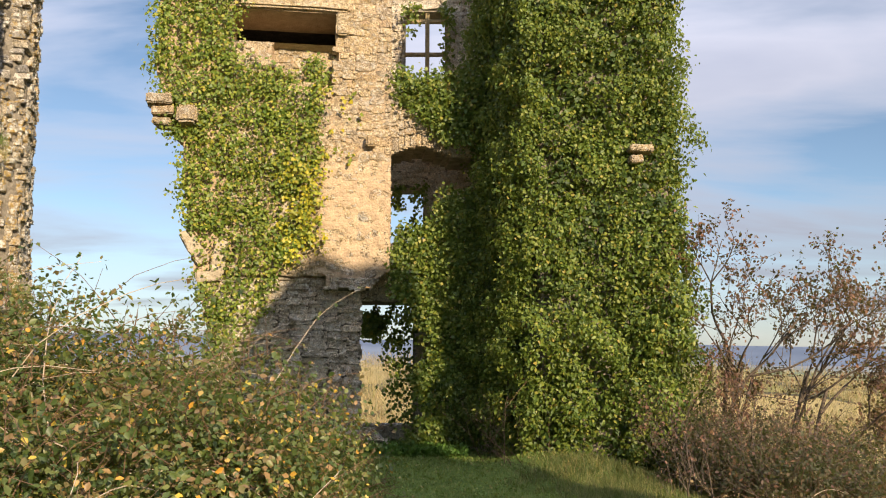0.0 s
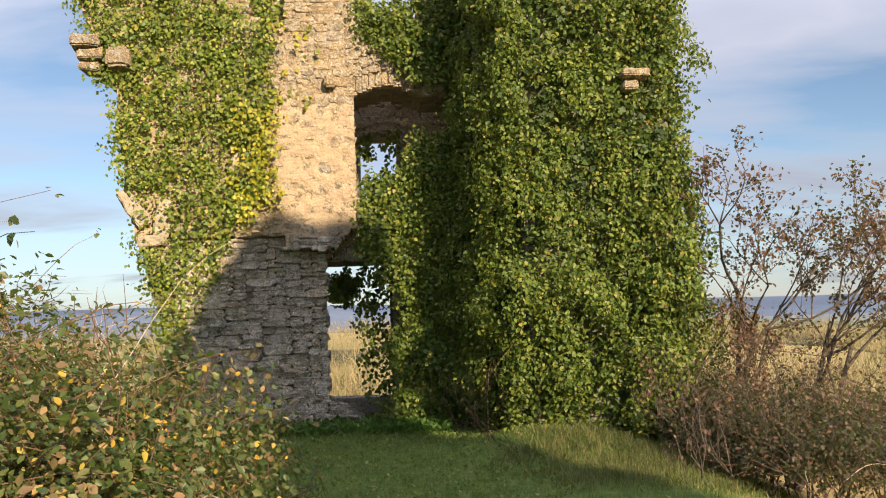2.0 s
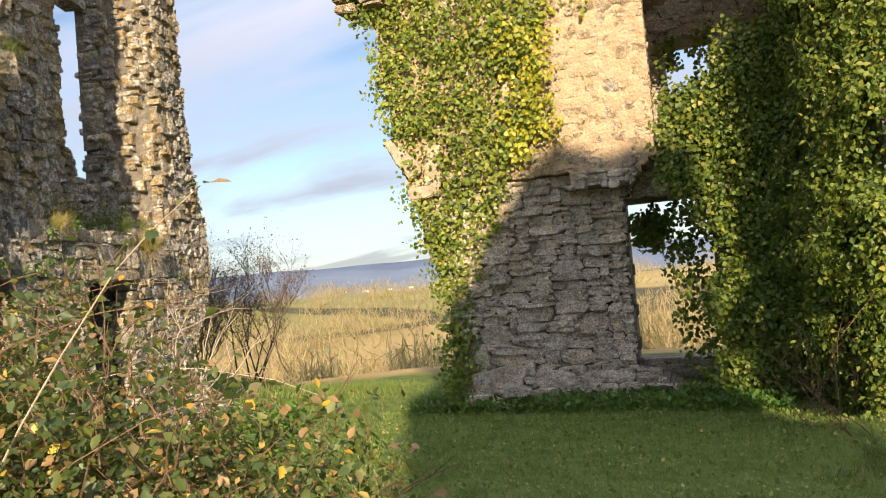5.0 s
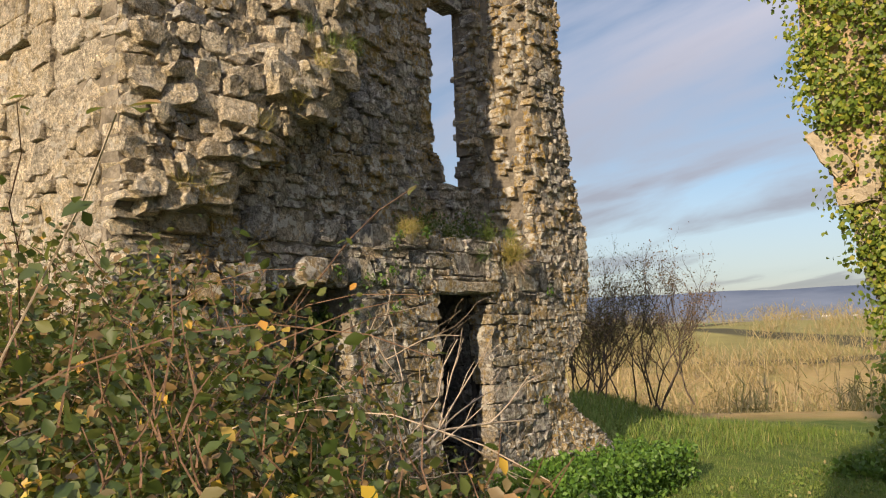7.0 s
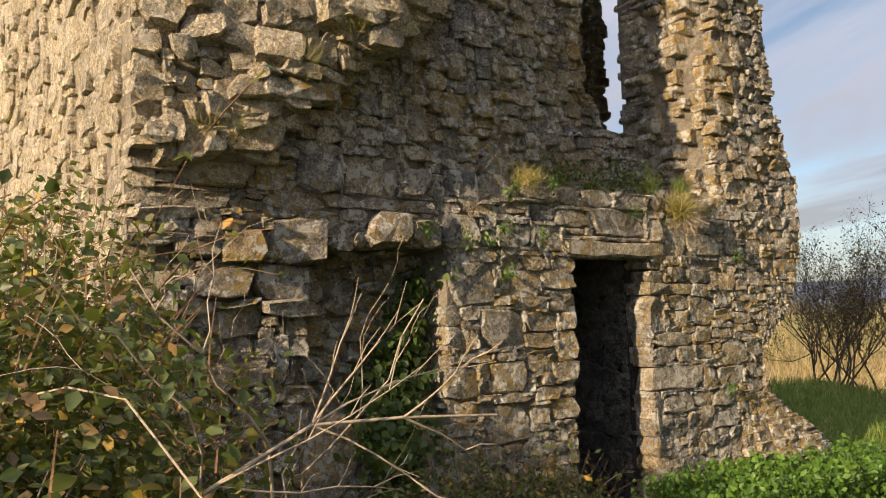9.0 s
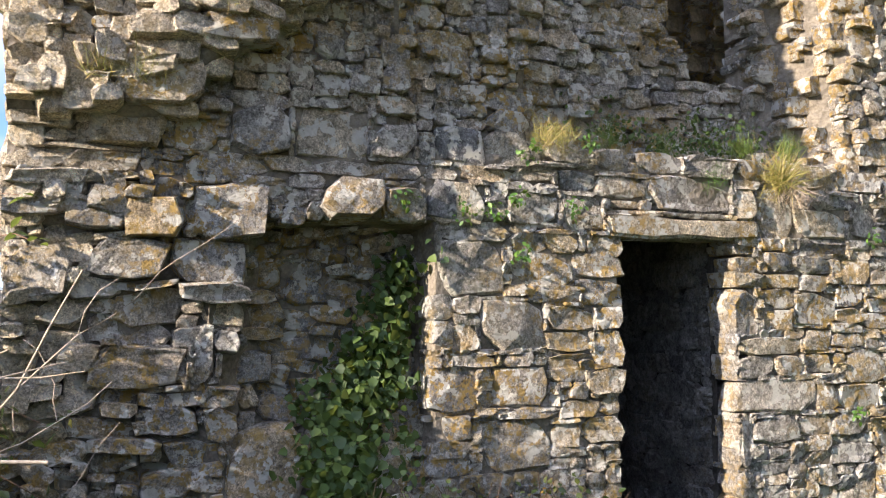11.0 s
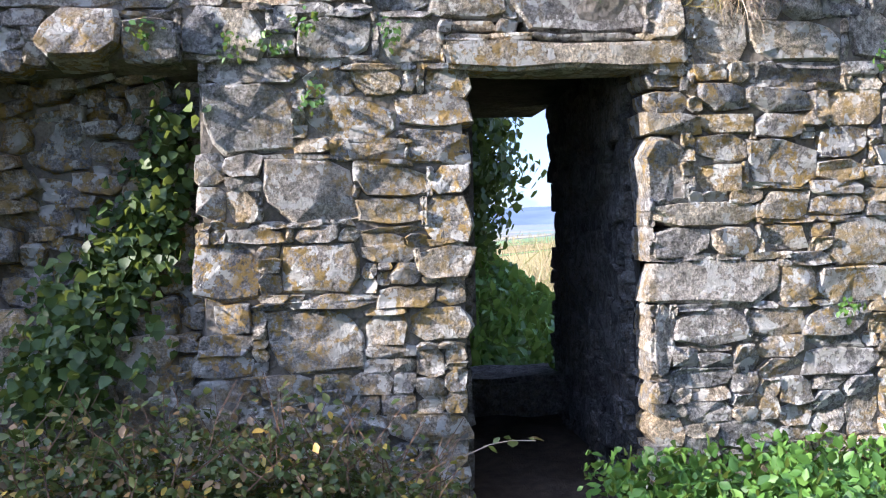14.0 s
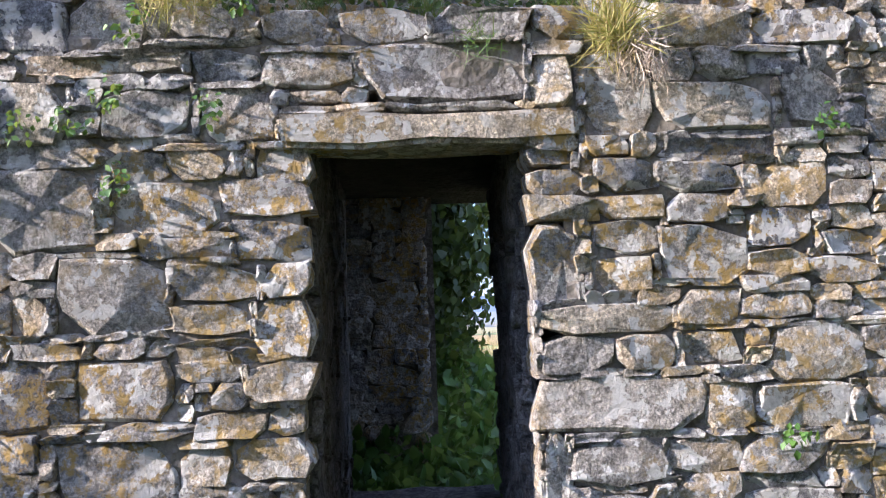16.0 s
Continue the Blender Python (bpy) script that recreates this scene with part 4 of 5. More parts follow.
# ---- brambles ----
def bramble_mound(name, label, blobs, count, leaf, seed_stems, material=BRAMBLE):
    """A bramble thicket: arching canes and leaves over a heap of lobes (x, y, z, rx, ry, rz)."""
    ob = thing(name, label, "bush")
    P, Q = [], []
    area = [b[3] * b[4] + b[3] * b[5] + b[4] * b[5] for b in blobs]
    for b, a in zip(blobs, area):
        for _ in range(int(count * a / sum(area))):
            v = Vector((random.gauss(0, 1), random.gauss(0, 1), abs(random.gauss(0, 1)) - .35)).normalized()
            k = rnd(.6, 1.06) + .3 * noise.noise((v.x * 2.5 + b[0], v.y * 2.5 + b[1], v.z * 2.5))
            pos = Vector((b[0] + v.x * b[3] * k, b[1] + v.y * b[4] * k, b[2] + v.z * b[5] * k))
            if pos.z > 0.02:
                P.append(pos)
                Q.append((v.x, v.y, v.z + .55))
    leaves("foliage", *clumps(np.array(P), np.array(Q), 6, .055), leaf, material, ob, LEAF_OVAL, droop=.25, wild=.55)
    P, Q = [], []
    for _ in range(seed_stems):
        b = random.choice(blobs)
        base = Vector((b[0] + rnd(-.75, .75) * b[3], b[1] + rnd(-.75, .75) * b[4], max(.02, b[2] - .1)))
        way = Vector((rnd(-.7, .7), rnd(-.7, .7), 1)).normalized()
        pts, pos, sprout = [base], base.copy(), []
        for i in range(9):
            way = (way + Vector((rnd(-.25, .25), rnd(-.25, .25), -.2))).normalized()
            pos = pos + way * rnd(.08, .17) * (b[2] + b[5])
            pts.append(pos.copy())
            if pos.z > .05 and random.random() < .75:
                for _ in range(3):
                    sprout.append(pos + Vector((rnd(-.03, .03), rnd(-.03, .03), rnd(-.02, .02))))
        if b[0] < 0 and (max(c.x for c in pts) > -.5 or max(c.z for c in pts) > 2.4 or max(c.y for c in pts) > 7.35 and b[2] > .3):
            continue
        P += sprout
        Q += [(rnd(-.6, .6), rnd(-.6, .6), .8) for _ in sprout]
        verts, faces = [], []
        tube(verts, faces, pts, rnd(.004, .007), .0015, 4)
        part("cane", mesh_of("cane", verts, faces, TWIG if random.random() < .75 else STRAW), ob)
    verts, faces = [], []
    for _ in range(seed_stems * 7):
        b = random.choice(blobs)
        v = Vector((random.gauss(0, 1), random.gauss(0, 1), abs(random.gauss(0, 1)) - .2)).normalized()
        k = rnd(.75, 1.0)
        pos = Vector((b[0] + v.x * b[3] * k, b[1] + v.y * b[4] * k, max(.05, b[2] + v.z * b[5] * k)))
        way = (v + Vector((rnd(-1, 1), rnd(-1, 1), rnd(-.3, 1)))).normalized()
        side = Vector((rnd(-.05, .05), rnd(-.05, .05), rnd(-.05, .03)))
        ln = rnd(.12, .32)
        tube(verts, faces, [pos, pos + way * ln * .5 + side * .6, pos + way * ln + side * .4], .0035, .0012, 3)
    tagged(part("twig", mesh_of("twig", verts, faces, TWIG), ob, "thin reddish-brown twigs"), kind="stuff")
    leaves("cane_leaves", np.array(P), np.array(Q), leaf * 1.05, material, ob, LEAF_OVAL, droop=.25, wild=.5)
    return ob


bramble_mound("bramble_bush", "large green and yellow bramble thicket on the lawn",
              [(-1.3, 5.0, .55, .78, .85, 1.0), (-1.3, 6.0, .55, .75, .7, 1.05), (-2.3, 5.6, .7, 1.0, 1.0, 1.25), (-2.3, 4.4, .5, 1.0, .8, .95), (-3.3, 5.7, .75, .95, .9, 1.45), (-3.2, 4.6, .6, 1.0, .9, 1.1), (-4.3, 5.0, .7, .9, .9, 1.45), (-1.6, 3.6, .25, .6, .6, .6),
               (-1.12, 6.6, .45, .72, .58, .95), (-2.15, 6.55, .65, .8, .65, 1.2), (-3.1, 6.35, .7, .9, .6, 1.4), (-3.9, 6.0, .7, .6, .6, 1.45)], 17000, .041, 330)
bramble_mound("bramble_bush", "low green and yellow brambles at the foot of the wall",
              [tuple((WEST @ Vector((s, -o, z)))[:]) + (r, r, h) for s, o, z, r, h in ((.62, .5, .1, .36, .42), (1.1, .5, .12, .42, .6), (1.55, .45, .1, .4, .62), (1.95, .42, .08, .36, .62), (2.3, .4, .05, .3, .5), (.95, 1.3, .06, .4, .36), (1.5, 1.1, .08, .4, .42))], 5200, .036, 80)


bramble_mound("undergrowth", "dark brown autumn undergrowth beside the turret",
              [(x, y, ground_z(x, y) + .15, rx, .7, h) for x, y, rx, h in ((3.75, 12.2, .4, 1.1), (4.2, 11.0, .6, 1.2), (4.9, 10.4, .7, 1.25), (5.7, 10.6, .8, 1.3), (5.2, 11.8, .8, 1.4), (6.3, 11.3, .8, 1.3), (4.7, 9.3, .6, .9), (3.7, 10.4, .4, .7), (5.4, 9.3, .7, 1.0), (4.3, 10.0, .5, .9), (3.5, 11.4, .42, .75), (3.9, 9.7, .4, .7), (3.45, 10.6, .32, .45), (6.4, 9.9, .8, 1.1))], 21000, .046, 180, THICKET)


# ---- trees ----
def tree(name, label, base, height, r, lean, leaf_mat, leaf, per, depth=4, bark=BARK, trunks=1, spread=.3, split=3, bend=.4, lift=.08):
    ob = thing(name, label, "tree" if trunks == 1 else "shrub")
    tips = []
    for _ in range(trunks):
        verts, faces = [], []
        way = Vector((lean[0] + rnd(-spread, spread), lean[1] + rnd(-spread, spread), 1)).normalized()
        grow(verts, faces, tips, Vector(base) + Vector((rnd(-.1, .1) * trunks * .5, rnd(-.1, .1) * trunks * .5, -.1)), way, height * rnd(.4, .55), r, depth, bend, lift, split)
        part("trunk" if trunks < 5 else "stem", mesh_of("trunk", verts, faces, bark, True), ob)
    if per > 0:
        pick = [t for t in tips if random.random() < min(1, per)]
        p = np.array([t[0] for t in pick])
        q = np.array([t[1] for t in pick])
        leaves("crown", *clumps(p, q, max(1, round(per)), .05), leaf, leaf_mat, ob, LEAF_OVAL, droop=.4, wild=.8)
    return ob


tree("hawthorn", "leaning hawthorn with sparse russet leaves", (4.35, 13.7, ground_z(4.35, 13.7)), 5.0, .05, (.1, .05), RUSSET, .055, 3, 4, BARK, 3, .1, 3, .45, .0)
tree("hawthorn", "leaning hawthorn with sparse russet leaves", (4.9, 13.4, ground_z(4.9, 13.4)), 4.6, .05, (.35, 0), RUSSET, .055, 4, 4, BARK, 3, .15, 3, .5, -.02)
tree("blackthorn", "bare dark blackthorn thicket beyond the wall", (-8.6, 15.4, ground_z(-8.6, 15.4)), 2.2, .016, (0, 0), RUSSET, .03, .3, 4, BARK, 20, .75, 4, .55, .08)
tree("shrub", "dry brown undergrowth beside the turret", (4.1, 11.2, ground_z(4.1, 11.2)), 2.1, .012, (0, 0), RUSSET, .04, .5, 3, BARK, 26, .6, 3, .5, .05)
tree("shrub", "dry brown undergrowth beside the turret", (5.0, 10.3, ground_z(5.0, 10.3)), 2.1, .012, (0, 0), RUSSET, .04, .5, 3, BARK, 26, .6, 3, .5, .05)


ivy_tree = tree("ivy_tree", "dark ivy-covered tree on the bank beyond the doorway", (-9.95, 8.1, ground_z(-9.95, 8.1) - .1), 3.4, .09, (.0, .1), IVY_DARK, .1, 3, 4, BARK, 2, .25, 3, .45, .1)
P, Q = [], []
for _ in range(2300):
    v = Vector((random.gauss(0, 1), random.gauss(0, 1), random.gauss(0, 1))).normalized()
    k = rnd(.55, 1.05) + .3 * noise.noise(v * 2.2)
    P.append((-10.1 + v.x * 1.0 * k, 8.2 + v.y * .92 * k, 2.25 + v.z * 1.9 * k))
    Q.append(v)
leaves("ivy_crown", *clumps(np.array(P), np.array(Q), 8, .09), .085, IVY_DARK, ivy_tree, label="glossy dark ivy crown")

tree("dead_branch", "reddish dead bramble at the foot of the turret", (1.0, 12.6, .0), 1.9, .007, (-.2, -.3), RUSSET, .035, .15, 2, TWIG, 7, .8, 3, .4, .0)

# dead canes leaning out of the thicket
for bx, by, tilt_x, tilt_y in ((-2.0, 7.1, -.1, .5), (-2.3, 7.05, .5, .5), (-1.8, 6.9, -.6, .6), (-2.6, 7.1, .2, .6)):
    tree("dead_branch", "bare grey dead branch leaning out of the brambles", (bx, by, .35), 2.0, .009, (tilt_x, tilt_y), RUSSET, .04, 0, 3, STRAW, 1, .35, 2, .95, -.02)


def fallen_branch():
    ob = thing("dead_branch", "long pale dead branch lying across the brambles", "branch")
    main = [Vector(p) for p in ((-1.78, 6.72, 1.08), (-1.84, 6.98, 1.22), (-1.9, 7.22, 1.34), (-1.9, 7.46, 1.345), (-1.95, 7.74, 1.33))]
    limbs = [(main, .007, .003)]
    for start, way, length in ((2, (-.05, .95, -.3), .48), (2, (-.1, .6, .75), .42), (2, (-.25, .35, .9), .36), (1, (-.1, .9, .5), .6), (2, (-.1, .9, .35), .55), (3, (.05, .8, .55), .3), (3, (-.1, .8, -.5), .3), (1, (-.3, .9, -.1), .55)):
        p, w, pts = main[start].copy(), Vector(way).normalized(), [main[start].copy()]
        for _ in range(5):
            w = (w + Vector((rnd(-.2, .2), rnd(-.15, .15), rnd(-.2, .2)))).normalized()
            p = p + w * (length / 5)
            pts.append(p.copy())
        limbs.append((pts, .0042, .0013))
        for k in (2, 3, 4):
            side = (w + Vector((rnd(-.6, .6), rnd(-.5, .5), rnd(-.3, 1.0)))).normalized()
            tip = pts[k] + side * rnd(.08, .17)
            limbs.append(([pts[k], (pts[k] + tip) / 2 + Vector((0, 0, rnd(-.01, .015))), tip], .002, .0009))
    for i, (pts, r0, r1) in enumerate(limbs):
        verts, faces = [], []
        tube(verts, faces, pts, r0, r1, 6 if i == 0 else 4)
        part("limb" if r0 > .003 else "twig", mesh_of("limb", verts, faces, STRAW, True), ob)


fallen_branch()


# ---- grass, nettles and weeds ----
def sward(name, label, count, where, size, material, shape=BLADE, shape_f=BLADE_F, up=1.3, wild=.5, lift=0.0):
    ob = thing(name, label, "grass", "stuff")
    P, Q = [], []
    while len(P) < count:
        x, y = where()
        P.append((x, y, ground_z(x, y) - .01 + lift * random.random()))
        Q.append((rnd(-1, 1), rnd(-1, 1), .25))
    leaves("blades", np.array(P), np.array(Q), size, material, ob, shape, shape_f, wild=wild, up=up)
    return ob


def lawn_spot():
    x, y = rnd(-7.5, 3.8), rnd(5.5, 17.5)
    return (x, y) if noise.noise((x * 1.3, y * 1.3, 0)) > rnd(-.9, .5) else lawn_spot()


def dry_spot():
    x, y = rnd(.4, 4.6), rnd(8.6, 13.2)
    d = ((x - 2.6) / 1.7) ** 2 + ((y - 11.2) / 1.9) ** 2
    return (x, y) if d + .8 * noise.noise((x * 1.5, y * 1.5, 4)) < rnd(.2, 1.0) else dry_spot()


def along_west(s0, s1, o0, o1):
    v = WEST @ Vector((rnd(s0, s1), -rnd(o0, o1), 0))
    return v.x, v.y


sward("grass", "short green lawn grass", 90000, lawn_spot, .06, GRASS)
sward("clover", "low clover and weeds in the lawn", 9000, lambda: (rnd(-4.8, 1.5), rnd(9, 16)), .04, GRASS, LEAF_OVAL, LEAF_IVY_F, up=.2, wild=1.0, lift=.05)
sward("weeds", "bright green weeds at the tower foot", 5000, lambda: (rnd(-4.4, .4), 14.75 + rnd(-.75, .3)), .07, NETTLE, LEAF_OVAL, LEAF_IVY_F, up=.2, wild=1.0, lift=.16)
sward("nettles", "bright green nettles at the foot of the wall", 13000, lambda: along_west(3.12, 5.9, .03, .95), .05, NETTLE, LEAF_OVAL, LEAF_IVY_F, up=.1, wild=.9, lift=.42)
sward("long_grass", "long dry grass beside the turret", 3500, dry_spot, .11, TUFT, BLADE_FINE, up=.8, wild=1.0)
sward("rough_grass", "rough green grass beside the turret", 16000, dry_spot, .1, ROUGH, BLADE, up=.8, wild=1.0)
sward("bank_weeds", "lush weeds on the bank beyond the doorway", 15000, lambda: (rnd(-13, -7.4), rnd(5.6, 11)), .11, NETTLE, LEAF_OVAL, LEAF_IVY_F, up=.2, wild=.9, lift=.2)
sward("bank_grass", "rough grass on the bank", 12000, lambda: (rnd(-11, -5.8), rnd(11.5, 17.5)), .12, GRASS)


sward("fallen_leaves", "few pale fallen leaves lying on the lawn", 70, lambda: (rnd(-3, 2.5), rnd(7, 14)), .05, TUFT, LEAF_OVAL, LEAF_IVY_F, up=.1, wild=1.5, lift=.03)


# ---- scrub on the plain ----
def scrub():
    ob = thing("scrub", "tawny autumn willow scrub covering the lower slopes", "scrub", "stuff")
    for count, r0, r1, size in ((2600, 24, 75, .7), (4200, 70, 420, 2.0)):
        P, Q = [], []
        for _ in range(count):
            a, r = rnd(radians(20), radians(200)), r0 * (r1 / r0) ** random.random()
            x, y = -2 + r * math.cos(a), 9 + r * math.sin(a)
            if noise.noise((x * .03, y * .03, 2)) < -.12:
                continue
            h, w = rnd(.6, 1.7) * (1 + r / 140), rnd(.7, 1.5) * (1 + r / 60)
            z = ground_z(x, y)
            for _ in range(46):
                v = Vector((random.gauss(0, .5), random.gauss(0, .5), rnd(0, 1)))
                P.append((x + v.x * w, y + v.y * w, z + v.z * h * max(.1, 1.2 - .6 * (v.x * v.x + v.y * v.y))))
                Q.append((v.x, v.y, .3))
        leaves("twigs", np.array(P), np.array(Q), size, SCRUB, ob, BLADE_FINE * np.array((2.0, 1, 1)), BLADE_F, wild=.9, up=.8)


scrub()


def house(x, y, w, d, h, turn):
    ob = thing("house", "small white rendered house with a slate roof", "house", group="far houses", m=pose(x, y, ground_z(x, y) - .1, 0, 0, turn))
    bm = bmesh.new()
    bmesh.ops.create_cube(bm, size=1, matrix=Matrix.Translation((0, 0, h / 2)) @ Matrix.Diagonal((w, d, h, 1)))
    bm_part("wall", bm, WHITE_WALL, ob)
    bm = bmesh.new()
    v = [bm.verts.new(c) for c in ((-w * .53, -d * .58, h), (w * .53, -d * .58, h), (w * .53, d * .58, h), (-w * .53, d * .58, h), (-w * .53, 0, h * 1.7), (w * .53, 0, h * 1.7))]
    for f in ((0, 1, 5, 4), (2, 3, 4, 5), (1, 2, 5), (3, 0, 4), (3, 2, 1, 0)):
        bm.faces.new([v[i] for i in f])
    bm_part("roof", bm, SLATE, ob)


for hx, hy, hw, turn in ((-585, 1035, 22, 25), (-562, 1065, 12, 10), (-527, 1060, 16, 40), (-500, 1080, 9, 20), (-615, 1030, 10, 40), (-478, 1100, 14, 15)):
    house(hx, hy, hw * .45, 5, 2.4, turn)

# ---- the tower's window, beam and corbels ----
def worn_box(name, label, category, m, w, d, h, material, group="", kind="", jag=.02):
    bm = bmesh.new()
    bmesh.ops.create_cube(bm, size=1, matrix=Matrix.Diagonal((w, d, h, 1)))
    bmesh.ops.bevel(bm, geom=bm.edges[:], offset=min(w, d, h) * .14, segments=2, affect="EDGES")
    bmesh.ops.subdivide_edges(bm, edges=[e for e in bm.edges if e.calc_length() > max(w, d, h) * .4], cuts=3, use_grid_fill=True)
    for v in bm.verts:
        v.co += Vector((noise.noise(v.co * 7), noise.noise(v.co * 7 + Vector((5, 0, 0))), noise.noise(v.co * 7 + Vector((0, 5, 0))))) * jag
    me = bpy.data.meshes.new(name)
    bm.to_mesh(me)
    bm.free()
    me.materials.append(material)
    ob = tagged(new(name, me), label, category, group, kind)
    ob.matrix_world = m
    return ob


worn_box("lintel_beam", "long weathered stone lintel over the upper opening", "lintel", TOWER @ pose(2.5, .1, 7.96), 2.25, .5, .28, STONE_TOWER, kind="structure")
worn_box("lintel_stone", "squared stone jamb head under the lintel", "stone", TOWER @ pose(3.5, .04, 7.58), .22, .4, .42, STONE_TOWER, kind="structure")
# Added back and sides shut out daylight; the shade is in their colour.
hollow = panel("wall_hollow", "rubble back of the upper opening, darkened for shade", TOWER @ pose(1.2, 2.5, 6.9), 2.5, 1.2, STONE_SHADED, MORTAR_SHADED, thick=.3)
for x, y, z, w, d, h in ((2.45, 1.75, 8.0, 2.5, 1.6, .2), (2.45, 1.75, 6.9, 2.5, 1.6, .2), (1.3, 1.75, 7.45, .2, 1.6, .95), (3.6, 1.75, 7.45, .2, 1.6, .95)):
    worn_box("wall_chamber", "added side of the upper chamber, darkened for shade", "wall", TOWER @ pose(x, y, z), w, d, h, MORTAR_SHADED, kind="structure")
for s, z, w, h, o in ((.4, 5.98, .42, .17, .2), (.47, 5.77, .36, .14, .12), (.46, 5.62, .3, .12, .05), (.88, 5.72, .34, .32, .16)):
    worn_box("corbel", "weathered projecting corbel stone on the tower corner", "corbel", TOWER @ pose(s, -o, z, rnd(-5, 5), rnd(-6, 6), rnd(-8, 8)), w, .5, h, STONE_TOWER, "corner corbels", "structure")
for s, z, w, h, tl in ((1.06, 3.47, .22, .62, -34), (1.48, 3.3, .23, .58, 8), (1.32, 2.97, .46, .18, -6), (2.6, 4.13, .24, .38, 15)):
    worn_box("plaster_patch", "pale patch of old plaster bared among the ivy", "plaster", TOWER @ pose(s, -.11, z, 0, tl, 0), w, .14, h, PLASTER, "plaster patches", "structure", .055)
worn_box("putlog_stone", "small squared stone projecting from the tower wall", "stone", TOWER @ pose(4.04, -.12, 5.43), .18, .25, .2, STONE_TOWER, kind="structure")
worn_box("turret_stone", "pale stone peeping out of the turret ivy", "stone", pose(3.0, 12.62, 4.74, 0, 3, 0), .36, .3, .1, STONE_TOWER, kind="structure")
worn_box("turret_stone", "pale stone peeping out of the turret ivy", "stone", pose(2.93, 12.66, 4.58, 0, -3, 0), .2, .3, .12, STONE_TOWER, kind="structure")

window = thing("window_1", "weathered wooden casement frame with four empty lights", "window", "structure", m=pose(-.38, 17.1, 8.0))
for nm, x, z, w, h in (("mullion", .05, 0, .09, 1.7), ("transom", 0, -.1, .95, .08), ("transom", 0, .62, .95, .08), ("frame", -.45, 0, .07, 1.7), ("frame", .45, 0, .07, 1.7)):
    bm = bmesh.new()
    bmesh.ops.create_cube(bm, size=1, matrix=Matrix.Translation((x, 0, z)) @ Matrix.Diagonal((w, .1 if nm == "mullion" else .085, h, 1)))
    bmesh.ops.bevel(bm, geom=bm.edges[:], offset=.015, segments=1, affect="EDGES")
    bm_part(nm, bm, WOOD_GREY, window)
window = thing("window_2", "weathered wooden window head in the middle opening", "window", "structure", m=pose(-.7, 17.05, 4.98))
bm = bmesh.new()
bmesh.ops.create_cube(bm, size=1, matrix=Matrix.Diagonal((1.3, .12, .12, 1)))
bmesh.ops.bevel(bm, geom=bm.edges[:], offset=.015, segments=1, affect="EDGES")
bm_part("frame", bm, WOOD_GREY, window)

# ---- growth on the west wall ----
def wall_leaves(name, label, category, spots, size, material, per=5, spread=.05, shape=LEAF_IVY, shape_f=LEAF_IVY_F, up=None, wild=.6):
    ob = thing(name, label, category, "stuff")
    P = np.array([WEST @ Vector((s, -o, z)) for s, z, o in spots])
    Q = np.tile(np.array(WEST.to_3x3() @ Vector((0, -1, .35))), (len(P), 1))
    leaves("foliage", *clumps(P, Q, per, spread), size, material, ob, shape, shape_f, wild=wild, up=up)
    return ob


spots = []
for _ in range(290):
    z = rnd(.62, 1.92) if random.random() < .5 else rnd(.75, 1.45)
    c = profile(z, (.7, 1.0, 1.3, 1.5, 1.9), (1.08, 1.12, 1.28, 1.4, 1.48))
    s = c + random.gauss(0, profile(z, (.7, 1.2, 1.5, 1.9), (.13, .11, .07, .04)))
    spots.append((s, z, west_out(s, z) + rnd(.06, .16) + .1 * (1 - ramp01(.8, 1.4, z))))
wall_leaves("ivy", "glossy dark ivy climbing out of the wall hollow", "ivy", spots, .048, IVY_DARK, 7, .045)


def tuft(label, s, z, o, k, size, material, droop=1.0):
    ob = thing("grass_tuft", label, "grass", "stuff", m=WEST @ pose(s, -o, z))
    P, Q = np.random.normal(0, .035, (k, 3)), np.random.normal(0, 1, (k, 3)) + np.array([0, -1.0, .2])
    leaves("blades", P, Q, size, material, ob, BLADE_FINE, BLADE_F, wild=.5, up=droop)


tuft("drooping yellow-green grass tuft on the lintel course", 3.74, 2.36, .06, 420, .15, TUFT, .3)
tuft("dead brown root tuft on the lintel course", 3.84, 2.3, .08, 160, .12, STRAW, -.6)
tuft("small bright fern on the ledge", 3.28, 2.34, .06, 60, .08, NETTLE, .2)
for s, z, o in ((.55, 3.02, .22), (.8, 3.25, .28), (1.05, 3.5, .3), (.2, 2.62, .16), (.0, 2.6, .15), (2.2, 2.5, .05), (2.32, 2.5, .0)):
    tuft("dry grass tuft on the broken masonry", s, z, o, 200, .09, TUFT, .4)
for s, z, o in ((1.2, 3.72, .22), (1.4, 3.72, .22), (1.0, 3.74, .2), (2.7, 2.55, -.15), (3.1, 2.52, -.2), (3.6, 2.55, -.1), (3.9, 2.55, -.05)):
    tuft("green turf tuft on the broken masonry", s, z, o, 240, .09, GRASS, .7)
spots = []
for s, z in ((2.36, 2.14), (2.02, 2.18), (1.42, 2.16), (2.05, 1.9), (2.48, 2.5), (4.3, 1.0), (4.45, 2.06), (1.9, 2.1), (2.1, 2.42), (1.75, 2.1)):
    spots += [(s + rnd(-.04, .04), z + rnd(-.04, .04), .06) for _ in range(7)]
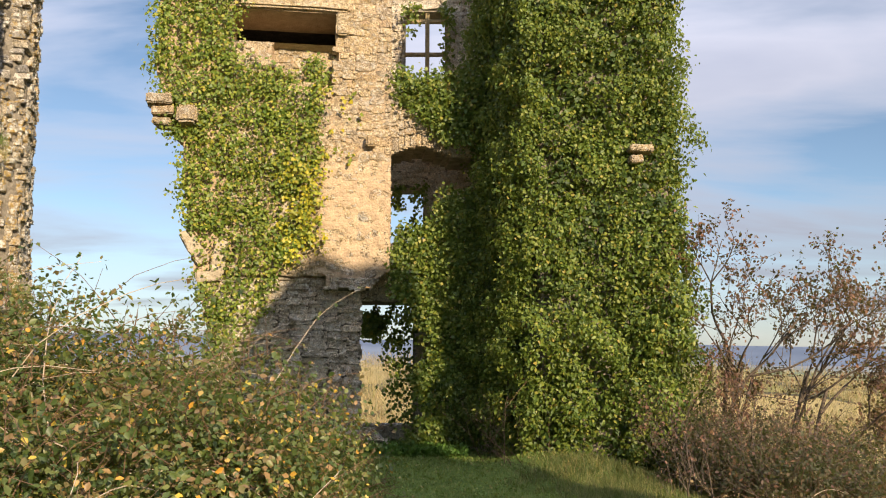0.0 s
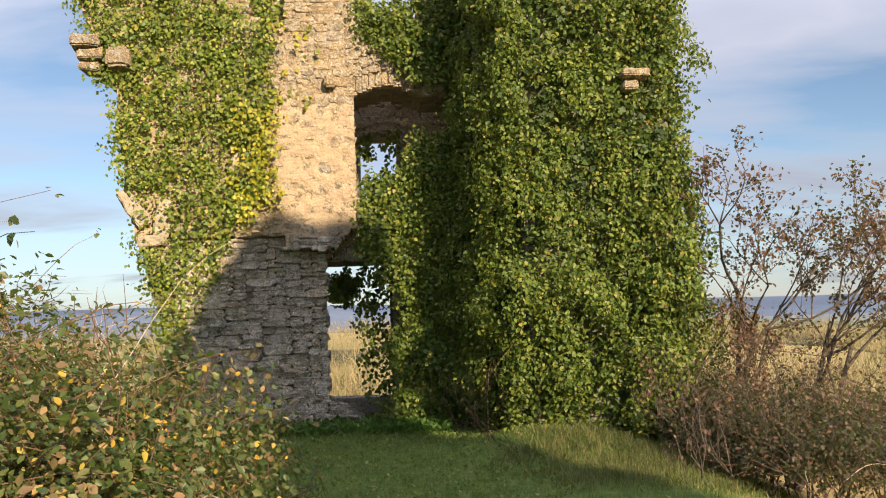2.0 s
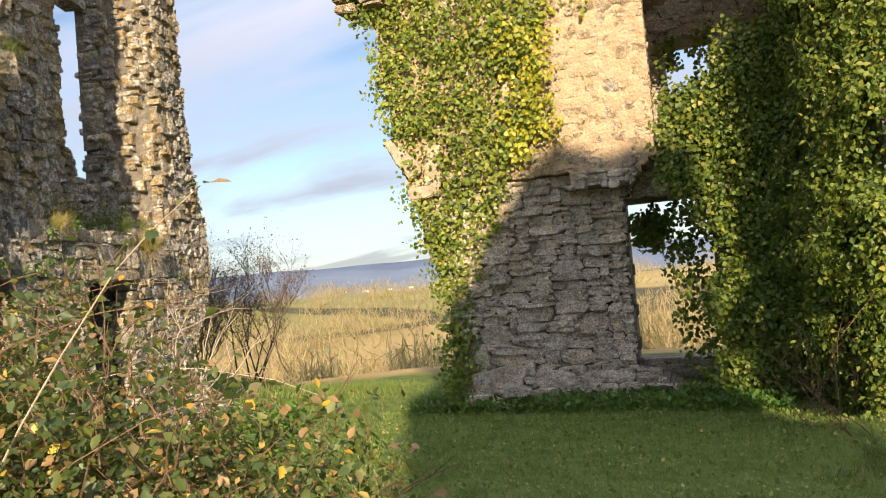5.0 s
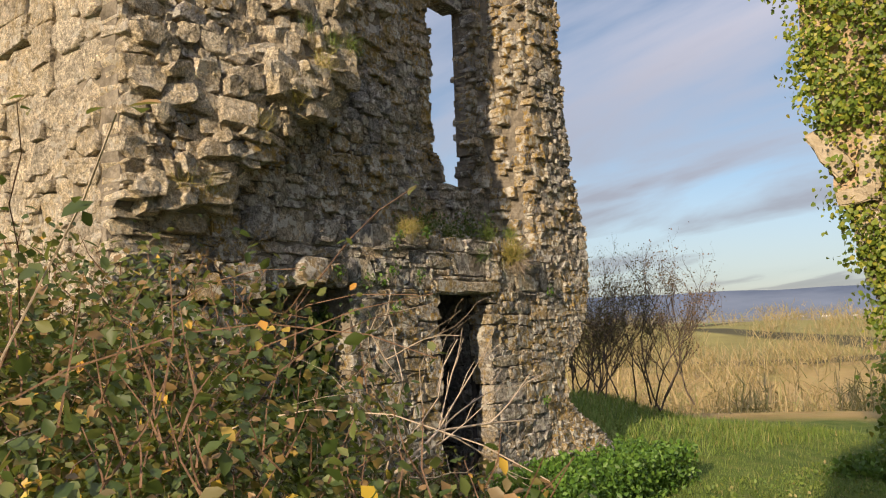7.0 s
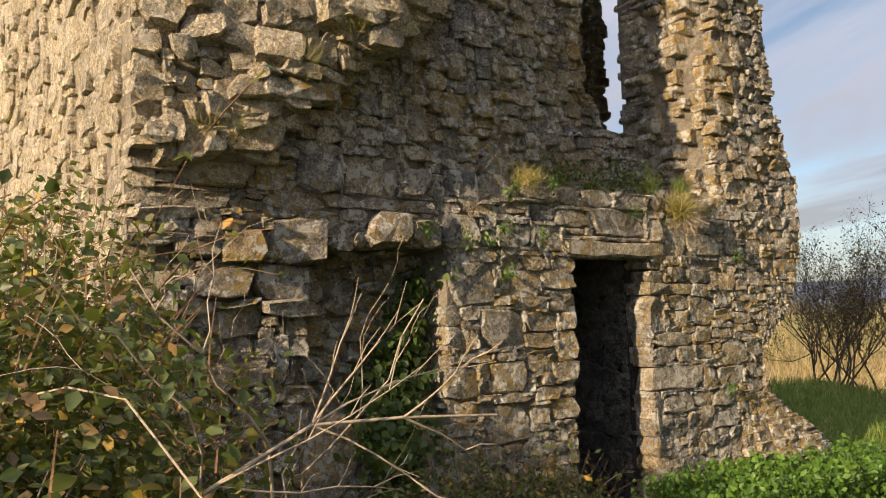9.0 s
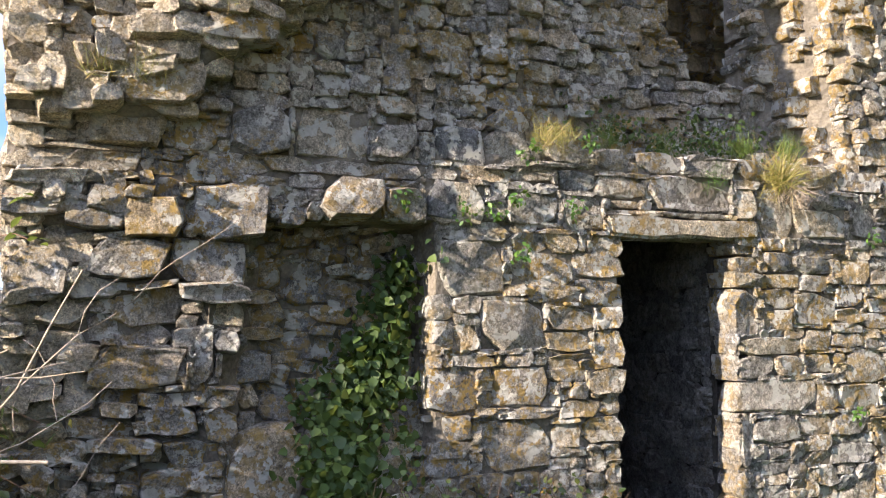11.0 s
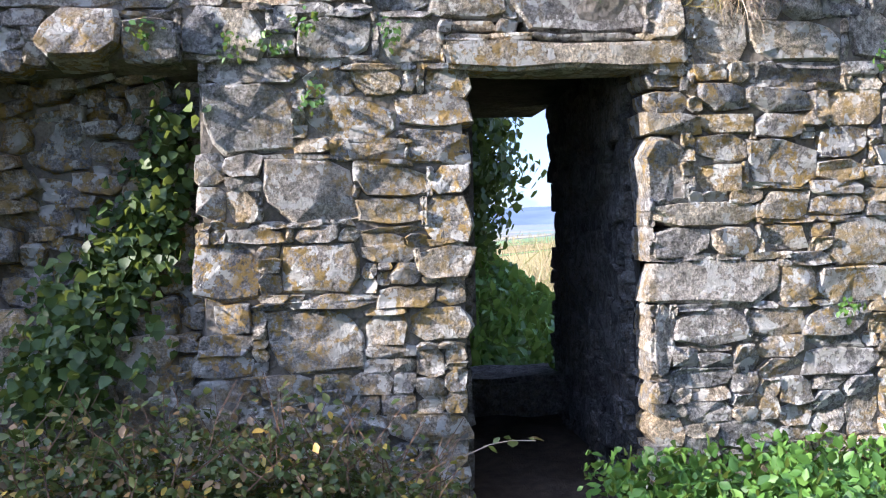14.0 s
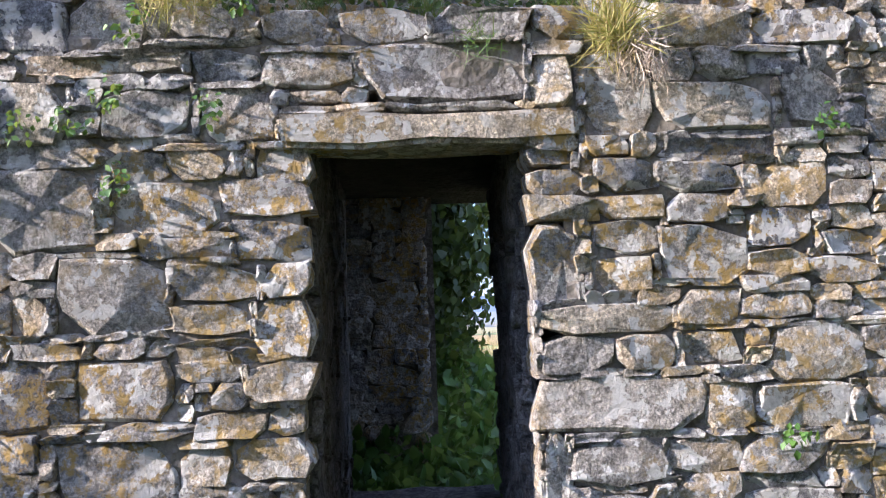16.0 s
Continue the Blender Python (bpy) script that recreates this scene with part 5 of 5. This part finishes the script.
wall_leaves("wall_weeds", "small weeds rooted in the wall joints", "weed", spots, .03, NETTLE, 4, .02, LEAF_OVAL)

lintel = worn_box("lintel", "long flat stone lintel over the doorway", "lintel", WEST @ pose(3.1, .135, 2.06, 0, -.6, 0), 1.02, .34, .11, STONE_GREY, kind="structure", jag=.03)
for x, y, w, h, turn in ((-3.3, 14.72, .4, .14, 5), (-2.85, 14.62, .34, .18, -12), (-2.4, 14.68, .3, .16, 20), (-1.95, 14.8, .36, .2, 0), (-1.5, 14.95, .42, .24, 10), (-1.15, 15.1, .36, .18, -20), (-1.3, 15.0, .3, .38, 8), (-2.1, 14.85, .3, .34, -8)):
    worn_box("fallen_stone", "grey rubble stone at the torn foot of the tower", "stone", pose(x, y, h / 2 + ground_z(x, y) - .02, rnd(-6, 6), rnd(-6, 6), turn), w, .34, h, STONE_DARK, "stones at the tower foot", jag=.035)
spots = [(rnd(2.3, 3.95), 2.5 + abs(random.gauss(0, .12)), -rnd(.05, .38)) for _ in range(170)]
wall_leaves("moss", "dark green moss and small ivy on the window ledge", "moss", spots, .03, IVY_DARK, 6, .035, LEAF_OVAL)
def passage_floor():
    bm = bmesh.new()
    bmesh.ops.create_grid(bm, x_segments=16, y_segments=40, size=.5)
    for v in bm.verts:
        v.co = Vector((v.co.x * 1.5, v.co.y * 3.6, .04 + .04 * noise.noise((v.co.x * 6, v.co.y * 14, 2))))
    me = bpy.data.meshes.new("floor")
    bm.to_mesh(me)
    bm.free()
    me.materials.append(EARTH)
    tagged(new("floor", me), "dark trodden earth floor of the doorway passage", "floor", kind="structure").matrix_world = WEST @ pose(2.75, 1.9, .05)


passage_floor()
# Added soffit slab and the threshold take the dark colour for passage shade.
worn_box("wall_soffit", "added soffit slab over the doorway passage, darkened for shade", "wall", WEST @ pose(3.06, 1.28, 2.17), .98, 1.76, .07, MORTAR_SHADED, kind="structure")
worn_box("threshold", "worn threshold slab in the doorway, darkened for shade", "step", WEST @ pose(3.05, 1.9, .29), .9, .5, .24, STONE_SHADED, kind="structure")

# ---- laying the stones ----
lay_stones()
